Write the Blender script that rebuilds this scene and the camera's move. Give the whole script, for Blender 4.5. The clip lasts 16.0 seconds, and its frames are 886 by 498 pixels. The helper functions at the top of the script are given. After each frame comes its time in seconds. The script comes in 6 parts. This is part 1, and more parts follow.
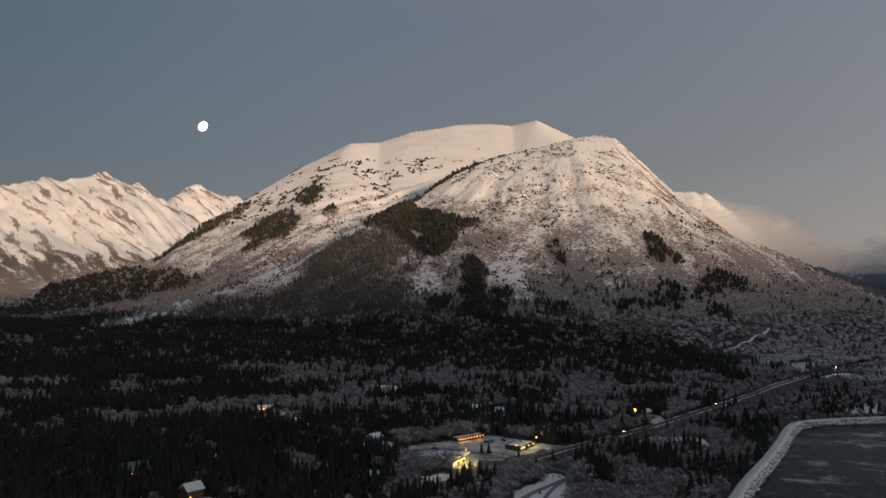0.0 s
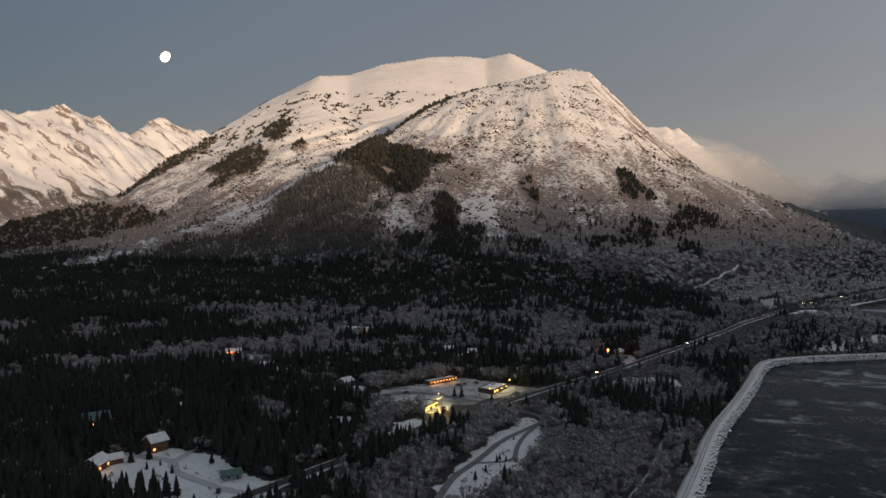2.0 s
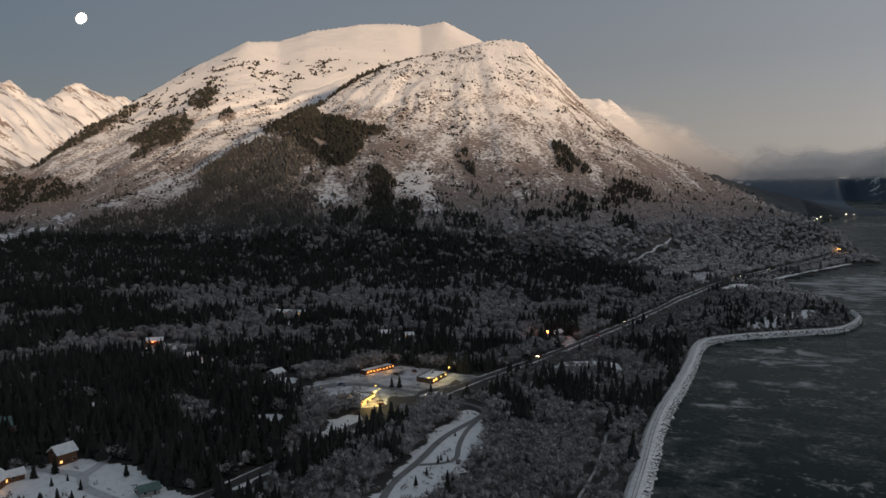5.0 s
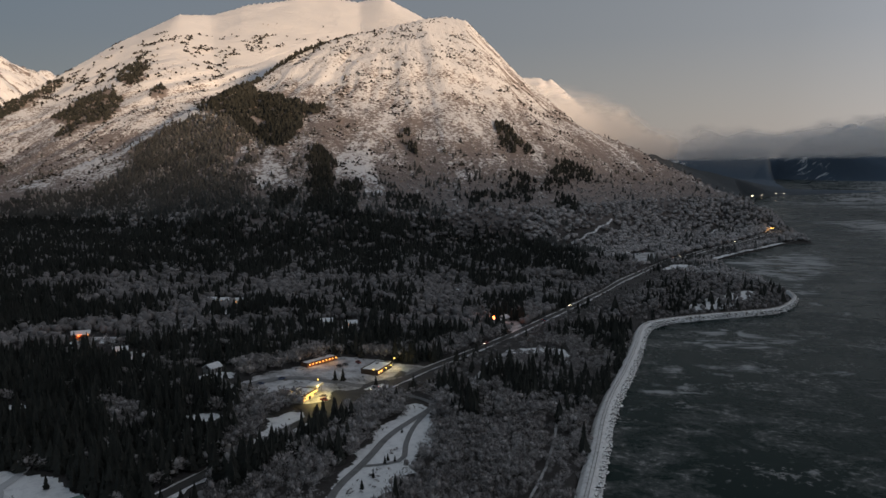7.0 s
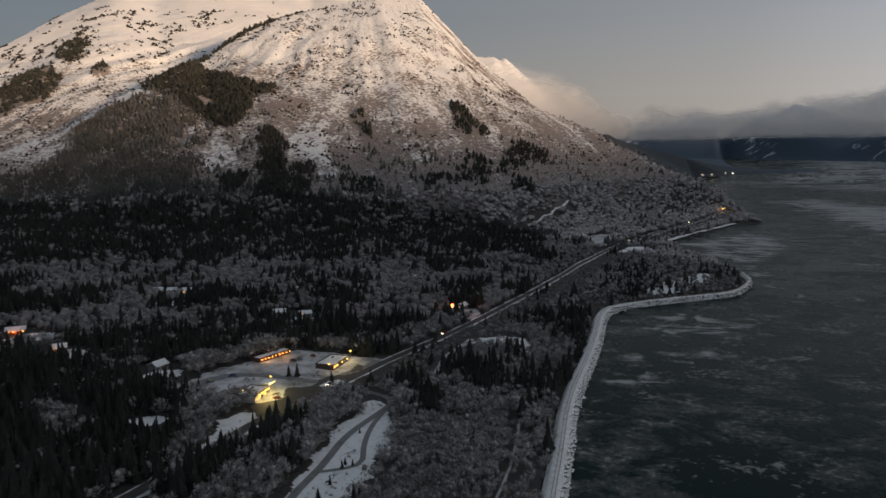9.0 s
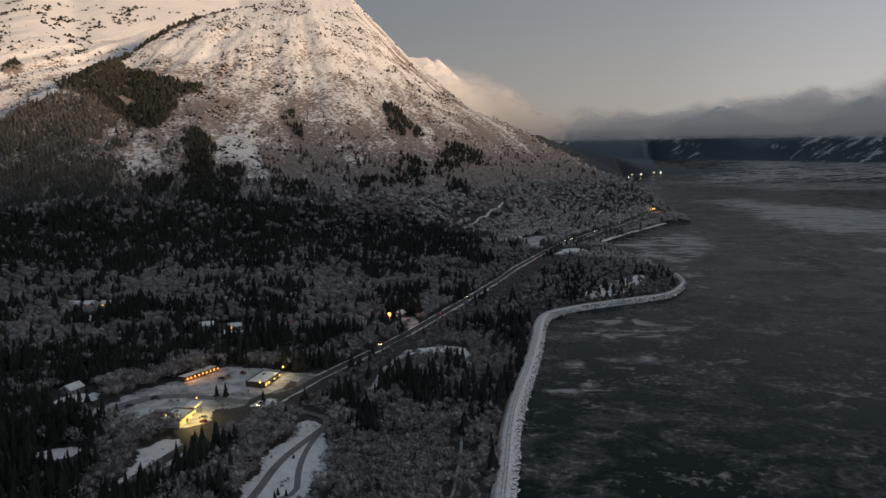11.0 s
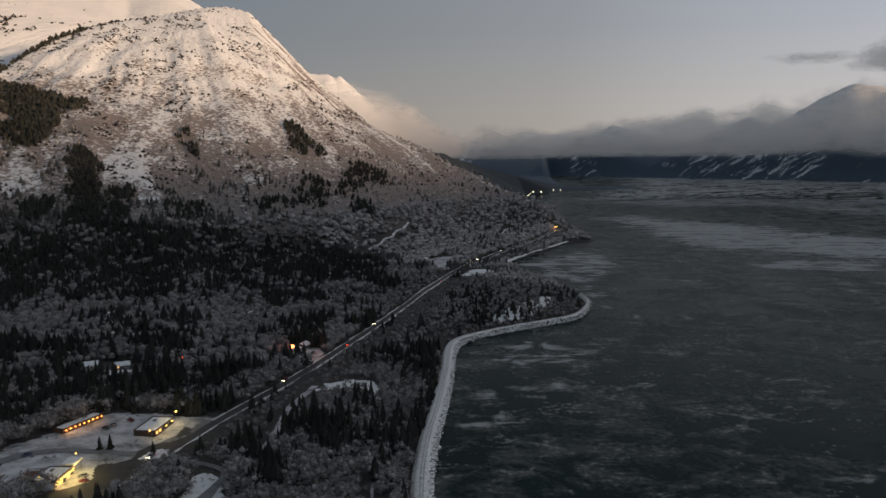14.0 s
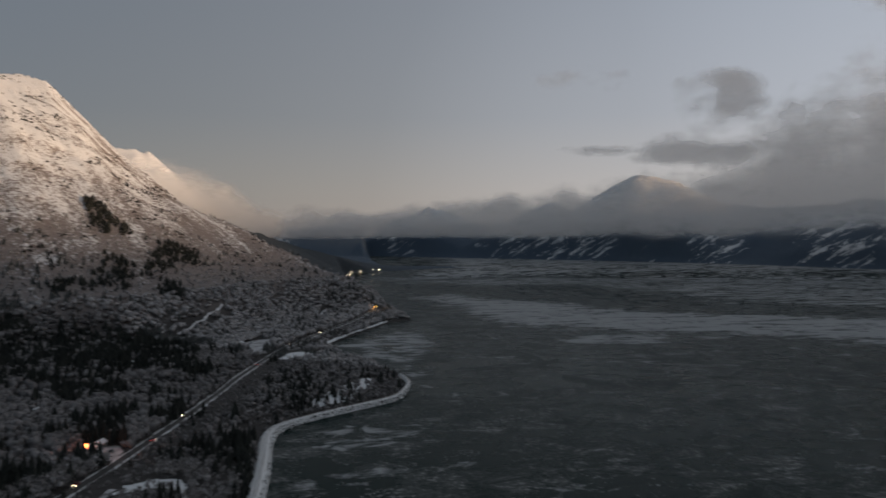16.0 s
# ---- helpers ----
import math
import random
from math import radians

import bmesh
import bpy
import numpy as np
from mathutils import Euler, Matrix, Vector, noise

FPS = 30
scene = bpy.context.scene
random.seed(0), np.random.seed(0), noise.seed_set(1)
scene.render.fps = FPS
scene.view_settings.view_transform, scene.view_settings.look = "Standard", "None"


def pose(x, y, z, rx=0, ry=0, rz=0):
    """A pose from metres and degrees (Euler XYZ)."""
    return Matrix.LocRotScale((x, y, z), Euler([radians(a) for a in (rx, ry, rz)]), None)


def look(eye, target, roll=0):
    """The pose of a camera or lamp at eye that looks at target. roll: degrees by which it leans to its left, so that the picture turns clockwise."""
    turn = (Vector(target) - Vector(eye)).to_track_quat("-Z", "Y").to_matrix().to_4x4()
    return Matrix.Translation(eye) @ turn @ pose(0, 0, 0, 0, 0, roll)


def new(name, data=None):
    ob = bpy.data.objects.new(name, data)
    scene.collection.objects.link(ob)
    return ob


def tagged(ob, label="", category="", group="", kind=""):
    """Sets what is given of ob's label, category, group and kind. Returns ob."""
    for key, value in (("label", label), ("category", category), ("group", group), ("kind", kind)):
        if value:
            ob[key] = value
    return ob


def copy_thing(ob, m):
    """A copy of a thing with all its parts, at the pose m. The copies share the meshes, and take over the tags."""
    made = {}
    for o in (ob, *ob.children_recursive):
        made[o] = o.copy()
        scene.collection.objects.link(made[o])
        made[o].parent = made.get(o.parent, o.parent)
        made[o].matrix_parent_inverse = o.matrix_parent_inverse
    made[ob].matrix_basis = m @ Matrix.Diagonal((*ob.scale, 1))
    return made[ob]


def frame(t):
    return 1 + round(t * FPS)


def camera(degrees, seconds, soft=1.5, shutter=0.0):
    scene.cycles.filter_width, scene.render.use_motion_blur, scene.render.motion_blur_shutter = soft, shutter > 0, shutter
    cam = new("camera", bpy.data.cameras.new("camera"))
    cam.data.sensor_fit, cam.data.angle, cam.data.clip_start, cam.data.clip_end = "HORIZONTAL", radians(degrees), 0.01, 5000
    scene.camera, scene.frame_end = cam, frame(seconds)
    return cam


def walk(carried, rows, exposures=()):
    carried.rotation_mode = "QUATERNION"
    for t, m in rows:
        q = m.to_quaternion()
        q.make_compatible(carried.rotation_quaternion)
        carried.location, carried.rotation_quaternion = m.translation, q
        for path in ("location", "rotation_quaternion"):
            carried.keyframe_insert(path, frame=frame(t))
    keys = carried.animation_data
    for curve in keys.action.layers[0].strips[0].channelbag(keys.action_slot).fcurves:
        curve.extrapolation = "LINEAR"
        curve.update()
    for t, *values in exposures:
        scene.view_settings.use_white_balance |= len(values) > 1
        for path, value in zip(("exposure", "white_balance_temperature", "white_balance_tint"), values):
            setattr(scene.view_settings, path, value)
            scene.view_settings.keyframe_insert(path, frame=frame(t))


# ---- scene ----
cam = camera(61.89, 16.0, shutter=0.5)

# seconds, east, north, height, heading (clockwise from north), pitch, roll
FLIGHT = (
    (0, -0.00, 0.00, 120.07, 19.254, 3.178, 0.187),
    (0.5, 1.31, 3.94, 121.18, 19.723, 1.774, 0.263),
    (1, 2.72, 7.86, 122.30, 20.239, -0.755, 0.333),
    (1.5, 4.21, 11.79, 123.52, 20.830, -1.858, 0.340),
    (2, 5.63, 15.80, 124.79, 21.412, -1.872, 0.300),
    (2.5, 6.97, 19.87, 126.15, 22.226, -1.894, 0.312),
    (3, 8.32, 23.98, 127.63, 23.031, -1.950, 0.321),
    (3.5, 9.66, 28.06, 129.17, 23.807, -2.002, 0.325),
    (6, 17.13, 47.10, 135.25, 28.701, -5.592, 0.350),
    (6.5, 18.63, 51.10, 136.29, 29.955, -5.621, 0.357),
    (7, 20.18, 55.02, 137.26, 30.983, -5.936, 0.363),
    (7.5, 21.89, 58.89, 138.26, 31.527, -6.596, 0.435),
    (8, 23.78, 62.65, 139.35, 31.793, -7.243, 0.443),
    (8.5, 25.75, 66.33, 140.41, 32.670, -7.536, 0.430),
    (9, 27.70, 70.00, 141.43, 34.476, -7.547, 0.422),
    (11.5, 39.03, 87.96, 145.40, 40.965, -7.502, 0.504),
    (12, 41.34, 91.07, 146.63, 42.722, -7.362, 0.438),
    (12.5, 43.60, 93.89, 147.85, 44.454, -7.200, 0.423),
    (13, 45.42, 96.33, 148.98, 45.525, -6.790, 0.468),
    (13.5, 46.77, 98.14, 149.92, 46.077, -6.521, 0.490),
    (14, 47.63, 99.24, 150.61, 47.028, -6.393, 0.470),
    (14.5, 48.17, 99.86, 151.22, 49.396, -5.648, 0.427),
    (15, 48.54, 100.15, 151.53, 51.403, -2.857, 0.374),
    (15.5, 48.80, 100.30, 151.59, 55.568, -0.364, 0.183),
    (16, 48.91, 100.59, 151.62, 61.021, -0.294, 0.162),
)


def drone(x, y, z, heading, pitch, roll):
    a, b = radians(heading), radians(pitch)
    ahead = Vector((math.sin(a) * math.cos(b), math.cos(a) * math.cos(b), math.sin(b)))
    return look(Vector((x, y, z)), Vector((x, y, z)) + ahead * 10, -roll)


walk(cam, [(t, drone(*row)) for t, *row in FLIGHT], ((0.0, -0.12), (2.0, 0.0), (6.0, 0.03), (12.5, 0.06), (14.5, 0.03), (15.5, -0.08), (16.0, -0.14)))

# ---- sky, sun and white balance ----
SUN_HEADING, SUN_HEIGHT = 177.0, 2.2
world = bpy.data.worlds.new("dusk_sky")
scene.world = world
world.use_nodes = True
wn, wl = world.node_tree.nodes, world.node_tree.links
sky = wn.new("ShaderNodeTexSky")
sky.sky_type = "NISHITA"
sky.sun_disc = False
sky.sun_elevation, sky.sun_rotation = radians(SUN_HEIGHT), radians(SUN_HEADING)
sky.altitude, sky.air_density, sky.dust_density, sky.ozone_density = 100, 1.0, 1.0, 1.0
# the twilight side of the sky: paler and rosier low down, bluer to the north
place = wn.new("ShaderNodeTexCoord")
split = wn.new("ShaderNodeSeparateXYZ")
wl.new(place.outputs["Generated"], split.inputs[0])
height = wn.new("ShaderNodeValToRGB")
wl.new(split.outputs[2], height.inputs[0])
for spot, colour in ((0.0, (0.288, 0.266, 0.258)), (0.07, (0.262, 0.252, 0.256)), (0.17, (0.208, 0.219, 0.247)), (0.34, (0.190, 0.210, 0.248)), (0.75, (0.27, 0.258, 0.25))):
    e = height.color_ramp.elements.new(spot)
    e.color = (*colour, 1)
height.color_ramp.elements.remove(height.color_ramp.elements[0])
height.color_ramp.elements.remove(height.color_ramp.elements[-1])
half = wn.new("ShaderNodeMath")
half.operation = "MULTIPLY_ADD"
half.inputs[1].default_value = half.inputs[2].default_value = 0.5
wl.new(split.outputs[0], half.inputs[0])
side = wn.new("ShaderNodeValToRGB")
wl.new(half.outputs[0], side.inputs[0])
side.color_ramp.interpolation = "B_SPLINE"
for spot, colour in ((0.0, (0.16, 0.20, 0.23)), (0.40, (0.195, 0.255, 0.315)), (0.57, (0.315, 0.345, 0.385)), (0.75, (0.36, 0.375, 0.39)), (0.91, (0.52, 0.505, 0.49)), (1.0, (0.92, 0.90, 0.87))):
    e = side.color_ramp.elements.new(spot)
    e.color = (*colour, 1)
side.color_ramp.elements.remove(side.color_ramp.elements[0])
side.color_ramp.elements.remove(side.color_ramp.elements[-1])
south = wn.new("ShaderNodeMapRange")
wl.new(split.outputs[1], south.inputs[0])
south.inputs[1].default_value, south.inputs[2].default_value = 0.25, -0.9
south.inputs[3].default_value, south.inputs[4].default_value = 2.5, 4.2
tinted = wn.new("ShaderNodeMix")
tinted.data_type, tinted.blend_type = "RGBA", "MULTIPLY"
tinted.inputs[0].default_value = 1.0
wl.new(height.outputs[0], tinted.inputs[6])
wl.new(side.outputs[0], tinted.inputs[7])
sky_gain = wn.new("ShaderNodeMix")
sky_gain.data_type, sky_gain.blend_type = "RGBA", "MULTIPLY"
sky_gain.inputs[0].default_value = 1.0
sky_gain.inputs[7].default_value = (0.06, 0.06, 0.06, 1)
wl.new(sky.outputs[0], sky_gain.inputs[6])
blend = wn.new("ShaderNodeMix")
blend.data_type = "RGBA"
blend.inputs[0].default_value = 0.85
wl.new(sky_gain.outputs[2], blend.inputs[6])
wl.new(tinted.outputs[2], blend.inputs[7])
wl.new(blend.outputs[2], wn["Background"].inputs[0])
wl.new(south.outputs[0], wn["Background"].inputs[1])

sun_data = bpy.data.lights.new("sun", "SUN")
sun_data.energy, sun_data.angle, sun_data.color = 5.0, radians(5.0), (1.0, 0.68, 0.42)
sun = new("sun", sun_data)
a, b = radians(SUN_HEADING), radians(SUN_HEIGHT)
sun.matrix_world = look((0, 0, 0), (-math.sin(a) * math.cos(b), -math.cos(a) * math.cos(b), -math.sin(b)))

# ---- materials ----


def material(name):
    m = bpy.data.materials.new(name)
    m.use_nodes = True
    return m, m.node_tree.nodes, m.node_tree.links, m.node_tree.nodes["Principled BSDF"]


def noise_node(n, l, vector, scale, detail=6.0, rough=0.55):
    t = n.new("ShaderNodeTexNoise")
    t.inputs["Scale"].default_value, t.inputs["Detail"].default_value, t.inputs["Roughness"].default_value = scale, detail, rough
    if vector is not None:
        l.new(vector, t.inputs["Vector"])
    return t.outputs["Fac"]


def ramp_node(n, l, fac, stops):
    r = n.new("ShaderNodeValToRGB")
    for spot, colour in stops:
        e = r.color_ramp.elements.new(spot)
        e.color = (*colour, 1) if len(colour) == 3 else (colour[0],) * 3 + (1,)
    r.color_ramp.elements.remove(r.color_ramp.elements[0])
    r.color_ramp.elements.remove(r.color_ramp.elements[-1])
    l.new(fac, r.inputs[0])
    return r.outputs[0]


def calc(n, l, op, a, b=None, c=None):
    m = n.new("ShaderNodeMath")
    m.operation = op
    for slot, v in enumerate((a, b, c)):
        if v is None:
            continue
        if isinstance(v, (int, float)):
            m.inputs[slot].default_value = v
        else:
            l.new(v, m.inputs[slot])
    return m.outputs[0]


def mix_colour(n, l, fac, a, b):
    m = n.new("ShaderNodeMix")
    m.data_type = "RGBA"
    for slot, v in ((0, fac), (6, a), (7, b)):
        if isinstance(v, (int, float)):
            m.inputs[slot].default_value = v
        elif isinstance(v, tuple):
            m.inputs[slot].default_value = (*v, 1)
        else:
            l.new(v, m.inputs[slot])
    return m.outputs[2]


def bump_node(n, l, p, height, strength, distance):
    b = n.new("ShaderNodeBump")
    b.inputs["Strength"].default_value, b.inputs["Distance"].default_value = strength, distance
    l.new(height, b.inputs["Height"])
    l.new(b.outputs[0], p.inputs["Normal"])


def plain(name, colour, rough=0.8, metal=0.0, grain=0.12, scale=3.0):
    """A surface of one colour with grain and blotches at two scales."""
    m, n, l, p = material(name)
    where = n.new("ShaderNodeTexCoord").outputs["Object"]
    fine, coarse = noise_node(n, l, where, scale * 8), noise_node(n, l, where, scale)
    f = calc(n, l, "ADD", calc(n, l, "MULTIPLY", fine, 0.5), calc(n, l, "MULTIPLY", coarse, 0.5))
    dark = tuple(c * (1 - grain * 2) for c in colour)
    light = tuple(min(1, c * (1 + grain * 2)) for c in colour)
    l.new(ramp_node(n, l, f, ((0.3, dark), (0.7, light))), p.inputs["Base Color"])
    p.inputs["Roughness"].default_value, p.inputs["Metallic"].default_value = rough, metal
    return m


def glowing(name, colour, strength):
    m, n, l, p = material(name)
    p.inputs["Base Color"].default_value = (*colour, 1)
    p.inputs["Emission Color"].default_value, p.inputs["Emission Strength"].default_value = (*colour, 1), strength
    return m


def land_material():
    m, n, l, p = material("snow_and_brush")
    where = n.new("ShaderNodeNewGeometry").outputs["Position"]
    split = n.new("ShaderNodeSeparateXYZ")
    l.new(where, split.inputs[0])
    x, y, z = split.outputs
    # fall lines that run down from the summit
    dx, dy = calc(n, l, "SUBTRACT", x, 1400.0), calc(n, l, "SUBTRACT", 2600.0, y)
    turn = calc(n, l, "ARCTAN2", dx, dy)
    run = calc(n, l, "SQRT", calc(n, l, "ADD", calc(n, l, "MULTIPLY", dx, dx), calc(n, l, "MULTIPLY", dy, dy)))
    flow = n.new("ShaderNodeCombineXYZ")
    warp = noise_node(n, l, where, 0.004, 4.0)
    l.new(calc(n, l, "ADD", calc(n, l, "MULTIPLY", turn, 55.0), calc(n, l, "MULTIPLY", warp, 9.0)), flow.inputs[0])
    l.new(calc(n, l, "MULTIPLY", run, 0.006), flow.inputs[1])
    streak = noise_node(n, l, flow.outputs[0], 1.0, 7.0, 0.6)
    patch = noise_node(n, l, where, 0.012, 8.0, 0.62)
    speck = noise_node(n, l, where, 0.14, 5.0, 0.72)
    field = calc(n, l, "ADD", calc(n, l, "MULTIPLY", streak, 0.22), calc(n, l, "ADD", calc(n, l, "MULTIPLY", patch, 0.30), calc(n, l, "MULTIPLY", speck, 0.48)))
    tall = calc(n, l, "MULTIPLY", z, 0.001)
    cover = ramp_node(n, l, tall, ((0.0, (0.62,)), (0.05, (0.60,)), (0.12, (0.56,)), (0.20, (0.525,)), (0.30, (0.485,)), (0.42, (0.452,)), (0.56, (0.415,)), (0.66, (0.37,)), (0.75, (0.28,))))
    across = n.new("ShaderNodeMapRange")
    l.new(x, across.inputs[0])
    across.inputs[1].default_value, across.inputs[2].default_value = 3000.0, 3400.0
    cover = calc(n, l, "ADD", cover, calc(n, l, "MULTIPLY", across.outputs[0], 0.015))
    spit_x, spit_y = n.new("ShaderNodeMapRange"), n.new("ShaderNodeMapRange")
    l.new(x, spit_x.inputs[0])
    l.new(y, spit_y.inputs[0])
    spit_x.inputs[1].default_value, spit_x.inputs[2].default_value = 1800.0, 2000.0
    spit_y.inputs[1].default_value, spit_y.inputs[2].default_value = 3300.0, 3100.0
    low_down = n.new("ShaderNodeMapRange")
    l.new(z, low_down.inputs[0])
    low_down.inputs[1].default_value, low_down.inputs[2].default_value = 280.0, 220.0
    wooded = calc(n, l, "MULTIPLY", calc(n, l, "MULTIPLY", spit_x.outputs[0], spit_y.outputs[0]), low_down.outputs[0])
    cover = calc(n, l, "ADD", cover, calc(n, l, "MULTIPLY", wooded, 0.10))
    behind = n.new("ShaderNodeMapRange")
    l.new(y, behind.inputs[0])
    behind.inputs[1].default_value, behind.inputs[2].default_value = 2250.0, 2550.0
    high = n.new("ShaderNodeMapRange")
    l.new(z, high.inputs[0])
    high.inputs[1].default_value, high.inputs[2].default_value = 330.0, 520.0
    cover = calc(n, l, "SUBTRACT", cover, calc(n, l, "MULTIPLY", calc(n, l, "MULTIPLY", behind.outputs[0], high.outputs[0]), 0.12))
    bare_top = n.new("ShaderNodeMapRange")
    l.new(z, bare_top.inputs[0])
    bare_top.inputs[1].default_value, bare_top.inputs[2].default_value = 260.0, 360.0
    cover = calc(n, l, "SUBTRACT", cover, calc(n, l, "MULTIPLY", calc(n, l, "MULTIPLY", across.outputs[0], bare_top.outputs[0]), 0.14))
    # snow chutes between the trees of the far shore
    chute = n.new("ShaderNodeCombineXYZ")
    l.new(calc(n, l, "MULTIPLY", calc(n, l, "ADD", calc(n, l, "ADD", y, calc(n, l, "MULTIPLY", z, 1.5)), calc(n, l, "MULTIPLY", warp, 150.0)), 0.026), chute.inputs[0])
    l.new(calc(n, l, "MULTIPLY", z, 0.012), chute.inputs[1])
    chutes, groups = n.new("ShaderNodeMapRange"), n.new("ShaderNodeMapRange")
    l.new(noise_node(n, l, chute.outputs[0], 1.0, 8.0, 0.7), chutes.inputs[0])
    chutes.inputs[1].default_value, chutes.inputs[2].default_value = 0.46, 0.66
    l.new(noise_node(n, l, where, 0.0021, 2.0), groups.inputs[0])
    groups.inputs[1].default_value, groups.inputs[2].default_value = 0.44, 0.56
    cover = calc(n, l, "SUBTRACT", cover, calc(n, l, "MULTIPLY", calc(n, l, "MULTIPLY", chutes.outputs[0], groups.outputs[0]), calc(n, l, "MULTIPLY", across.outputs[0], 0.34)))
    # rock ribs that slant down the northern range, dark woods along its foot
    slant = n.new("ShaderNodeCombineXYZ")
    l.new(calc(n, l, "MULTIPLY", calc(n, l, "ADD", calc(n, l, "ADD", x, calc(n, l, "MULTIPLY", z, 1.05)), calc(n, l, "MULTIPLY", warp, 190.0)), 0.021), slant.inputs[0])
    l.new(calc(n, l, "MULTIPLY", z, 0.0050), slant.inputs[1])
    ribs = noise_node(n, l, slant.outputs[0], 1.0, 8.0, 0.66)
    northern = n.new("ShaderNodeMapRange")
    l.new(y, northern.inputs[0])
    northern.inputs[1].default_value, northern.inputs[2].default_value = 3300.0, 3600.0
    crags = calc(n, l, "MULTIPLY", calc(n, l, "SUBTRACT", ribs, 0.50), 1.7)
    cover = calc(n, l, "ADD", calc(n, l, "MULTIPLY", cover, calc(n, l, "SUBTRACT", 1.0, northern.outputs[0])), calc(n, l, "MULTIPLY", northern.outputs[0], calc(n, l, "ADD", crags, 0.40)))
    valley = n.new("ShaderNodeMapRange")
    l.new(calc(n, l, "ADD", z, calc(n, l, "MULTIPLY", patch, -160.0)), valley.inputs[0])
    valley.inputs[1].default_value, valley.inputs[2].default_value = 235.0, 165.0
    foot = calc(n, l, "MULTIPLY", valley.outputs[0], northern.outputs[0])
    cover = calc(n, l, "ADD", cover, calc(n, l, "MULTIPLY", foot, 0.2))
    # thin rock ribs that run down beside the eastern skyline
    rib_at = n.new("ShaderNodeAttribute")
    rib_at.attribute_name = "rib"
    grain = n.new("ShaderNodeCombineXYZ")
    l.new(calc(n, l, "MULTIPLY", calc(n, l, "ADD", x, calc(n, l, "MULTIPLY", warp, 40.0)), 0.075), grain.inputs[0])
    l.new(calc(n, l, "MULTIPLY", y, 0.0055), grain.inputs[1])
    slats = noise_node(n, l, grain.outputs[0], 1.0, 6.0, 0.6)
    cover = calc(n, l, "ADD", cover, calc(n, l, "MULTIPLY", rib_at.outputs["Fac"], calc(n, l, "MULTIPLY", calc(n, l, "SUBTRACT", slats, 0.47), 0.95)))
    shade = n.new("ShaderNodeAttribute")
    shade.attribute_name = "thicket"
    cover = calc(n, l, "ADD", cover, calc(n, l, "MULTIPLY", shade.outputs["Fac"], 0.12))
    open_snow = n.new("ShaderNodeAttribute")
    open_snow.attribute_name = "open_snow"
    cover = calc(n, l, "SUBTRACT", cover, calc(n, l, "MULTIPLY", open_snow.outputs["Fac"], 0.13))
    brush = n.new("ShaderNodeMapRange")
    brush.interpolation_type = "SMOOTHSTEP"
    l.new(calc(n, l, "SUBTRACT", cover, field), brush.inputs[0])
    brush.inputs[1].default_value, brush.inputs[2].default_value = -0.032, 0.032
    snow = mix_colour(n, l, patch, (0.72, 0.73, 0.76), (0.86, 0.86, 0.87))
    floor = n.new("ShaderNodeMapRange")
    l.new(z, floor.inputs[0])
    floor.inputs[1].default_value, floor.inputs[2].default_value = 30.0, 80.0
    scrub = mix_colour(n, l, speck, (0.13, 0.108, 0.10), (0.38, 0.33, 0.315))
    # near-black brush tone on ground below 30 m, giving way to scrub above
    dark_floor = mix_colour(n, l, speck, (0.018, 0.016, 0.015), (0.075, 0.068, 0.066))
    twigs = mix_colour(n, l, floor.outputs[0], dark_floor, scrub)
    # wooded headland: dark forest tone, lifted blue-grey for distance haze
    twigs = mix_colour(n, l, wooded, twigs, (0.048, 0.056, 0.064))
    twigs = mix_colour(n, l, foot, twigs, (0.020, 0.023, 0.020))
    # far shore: blue distance haze painted into the brush colour
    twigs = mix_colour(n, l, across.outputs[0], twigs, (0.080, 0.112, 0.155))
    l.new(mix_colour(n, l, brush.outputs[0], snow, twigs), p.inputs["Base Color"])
    p.inputs["Roughness"].default_value = 0.9
    bump_node(n, l, p, calc(n, l, "ADD", calc(n, l, "MULTIPLY", streak, 1.0), calc(n, l, "ADD", patch, calc(n, l, "MULTIPLY", speck, 0.25))), 0.55, 9.0)
    return m


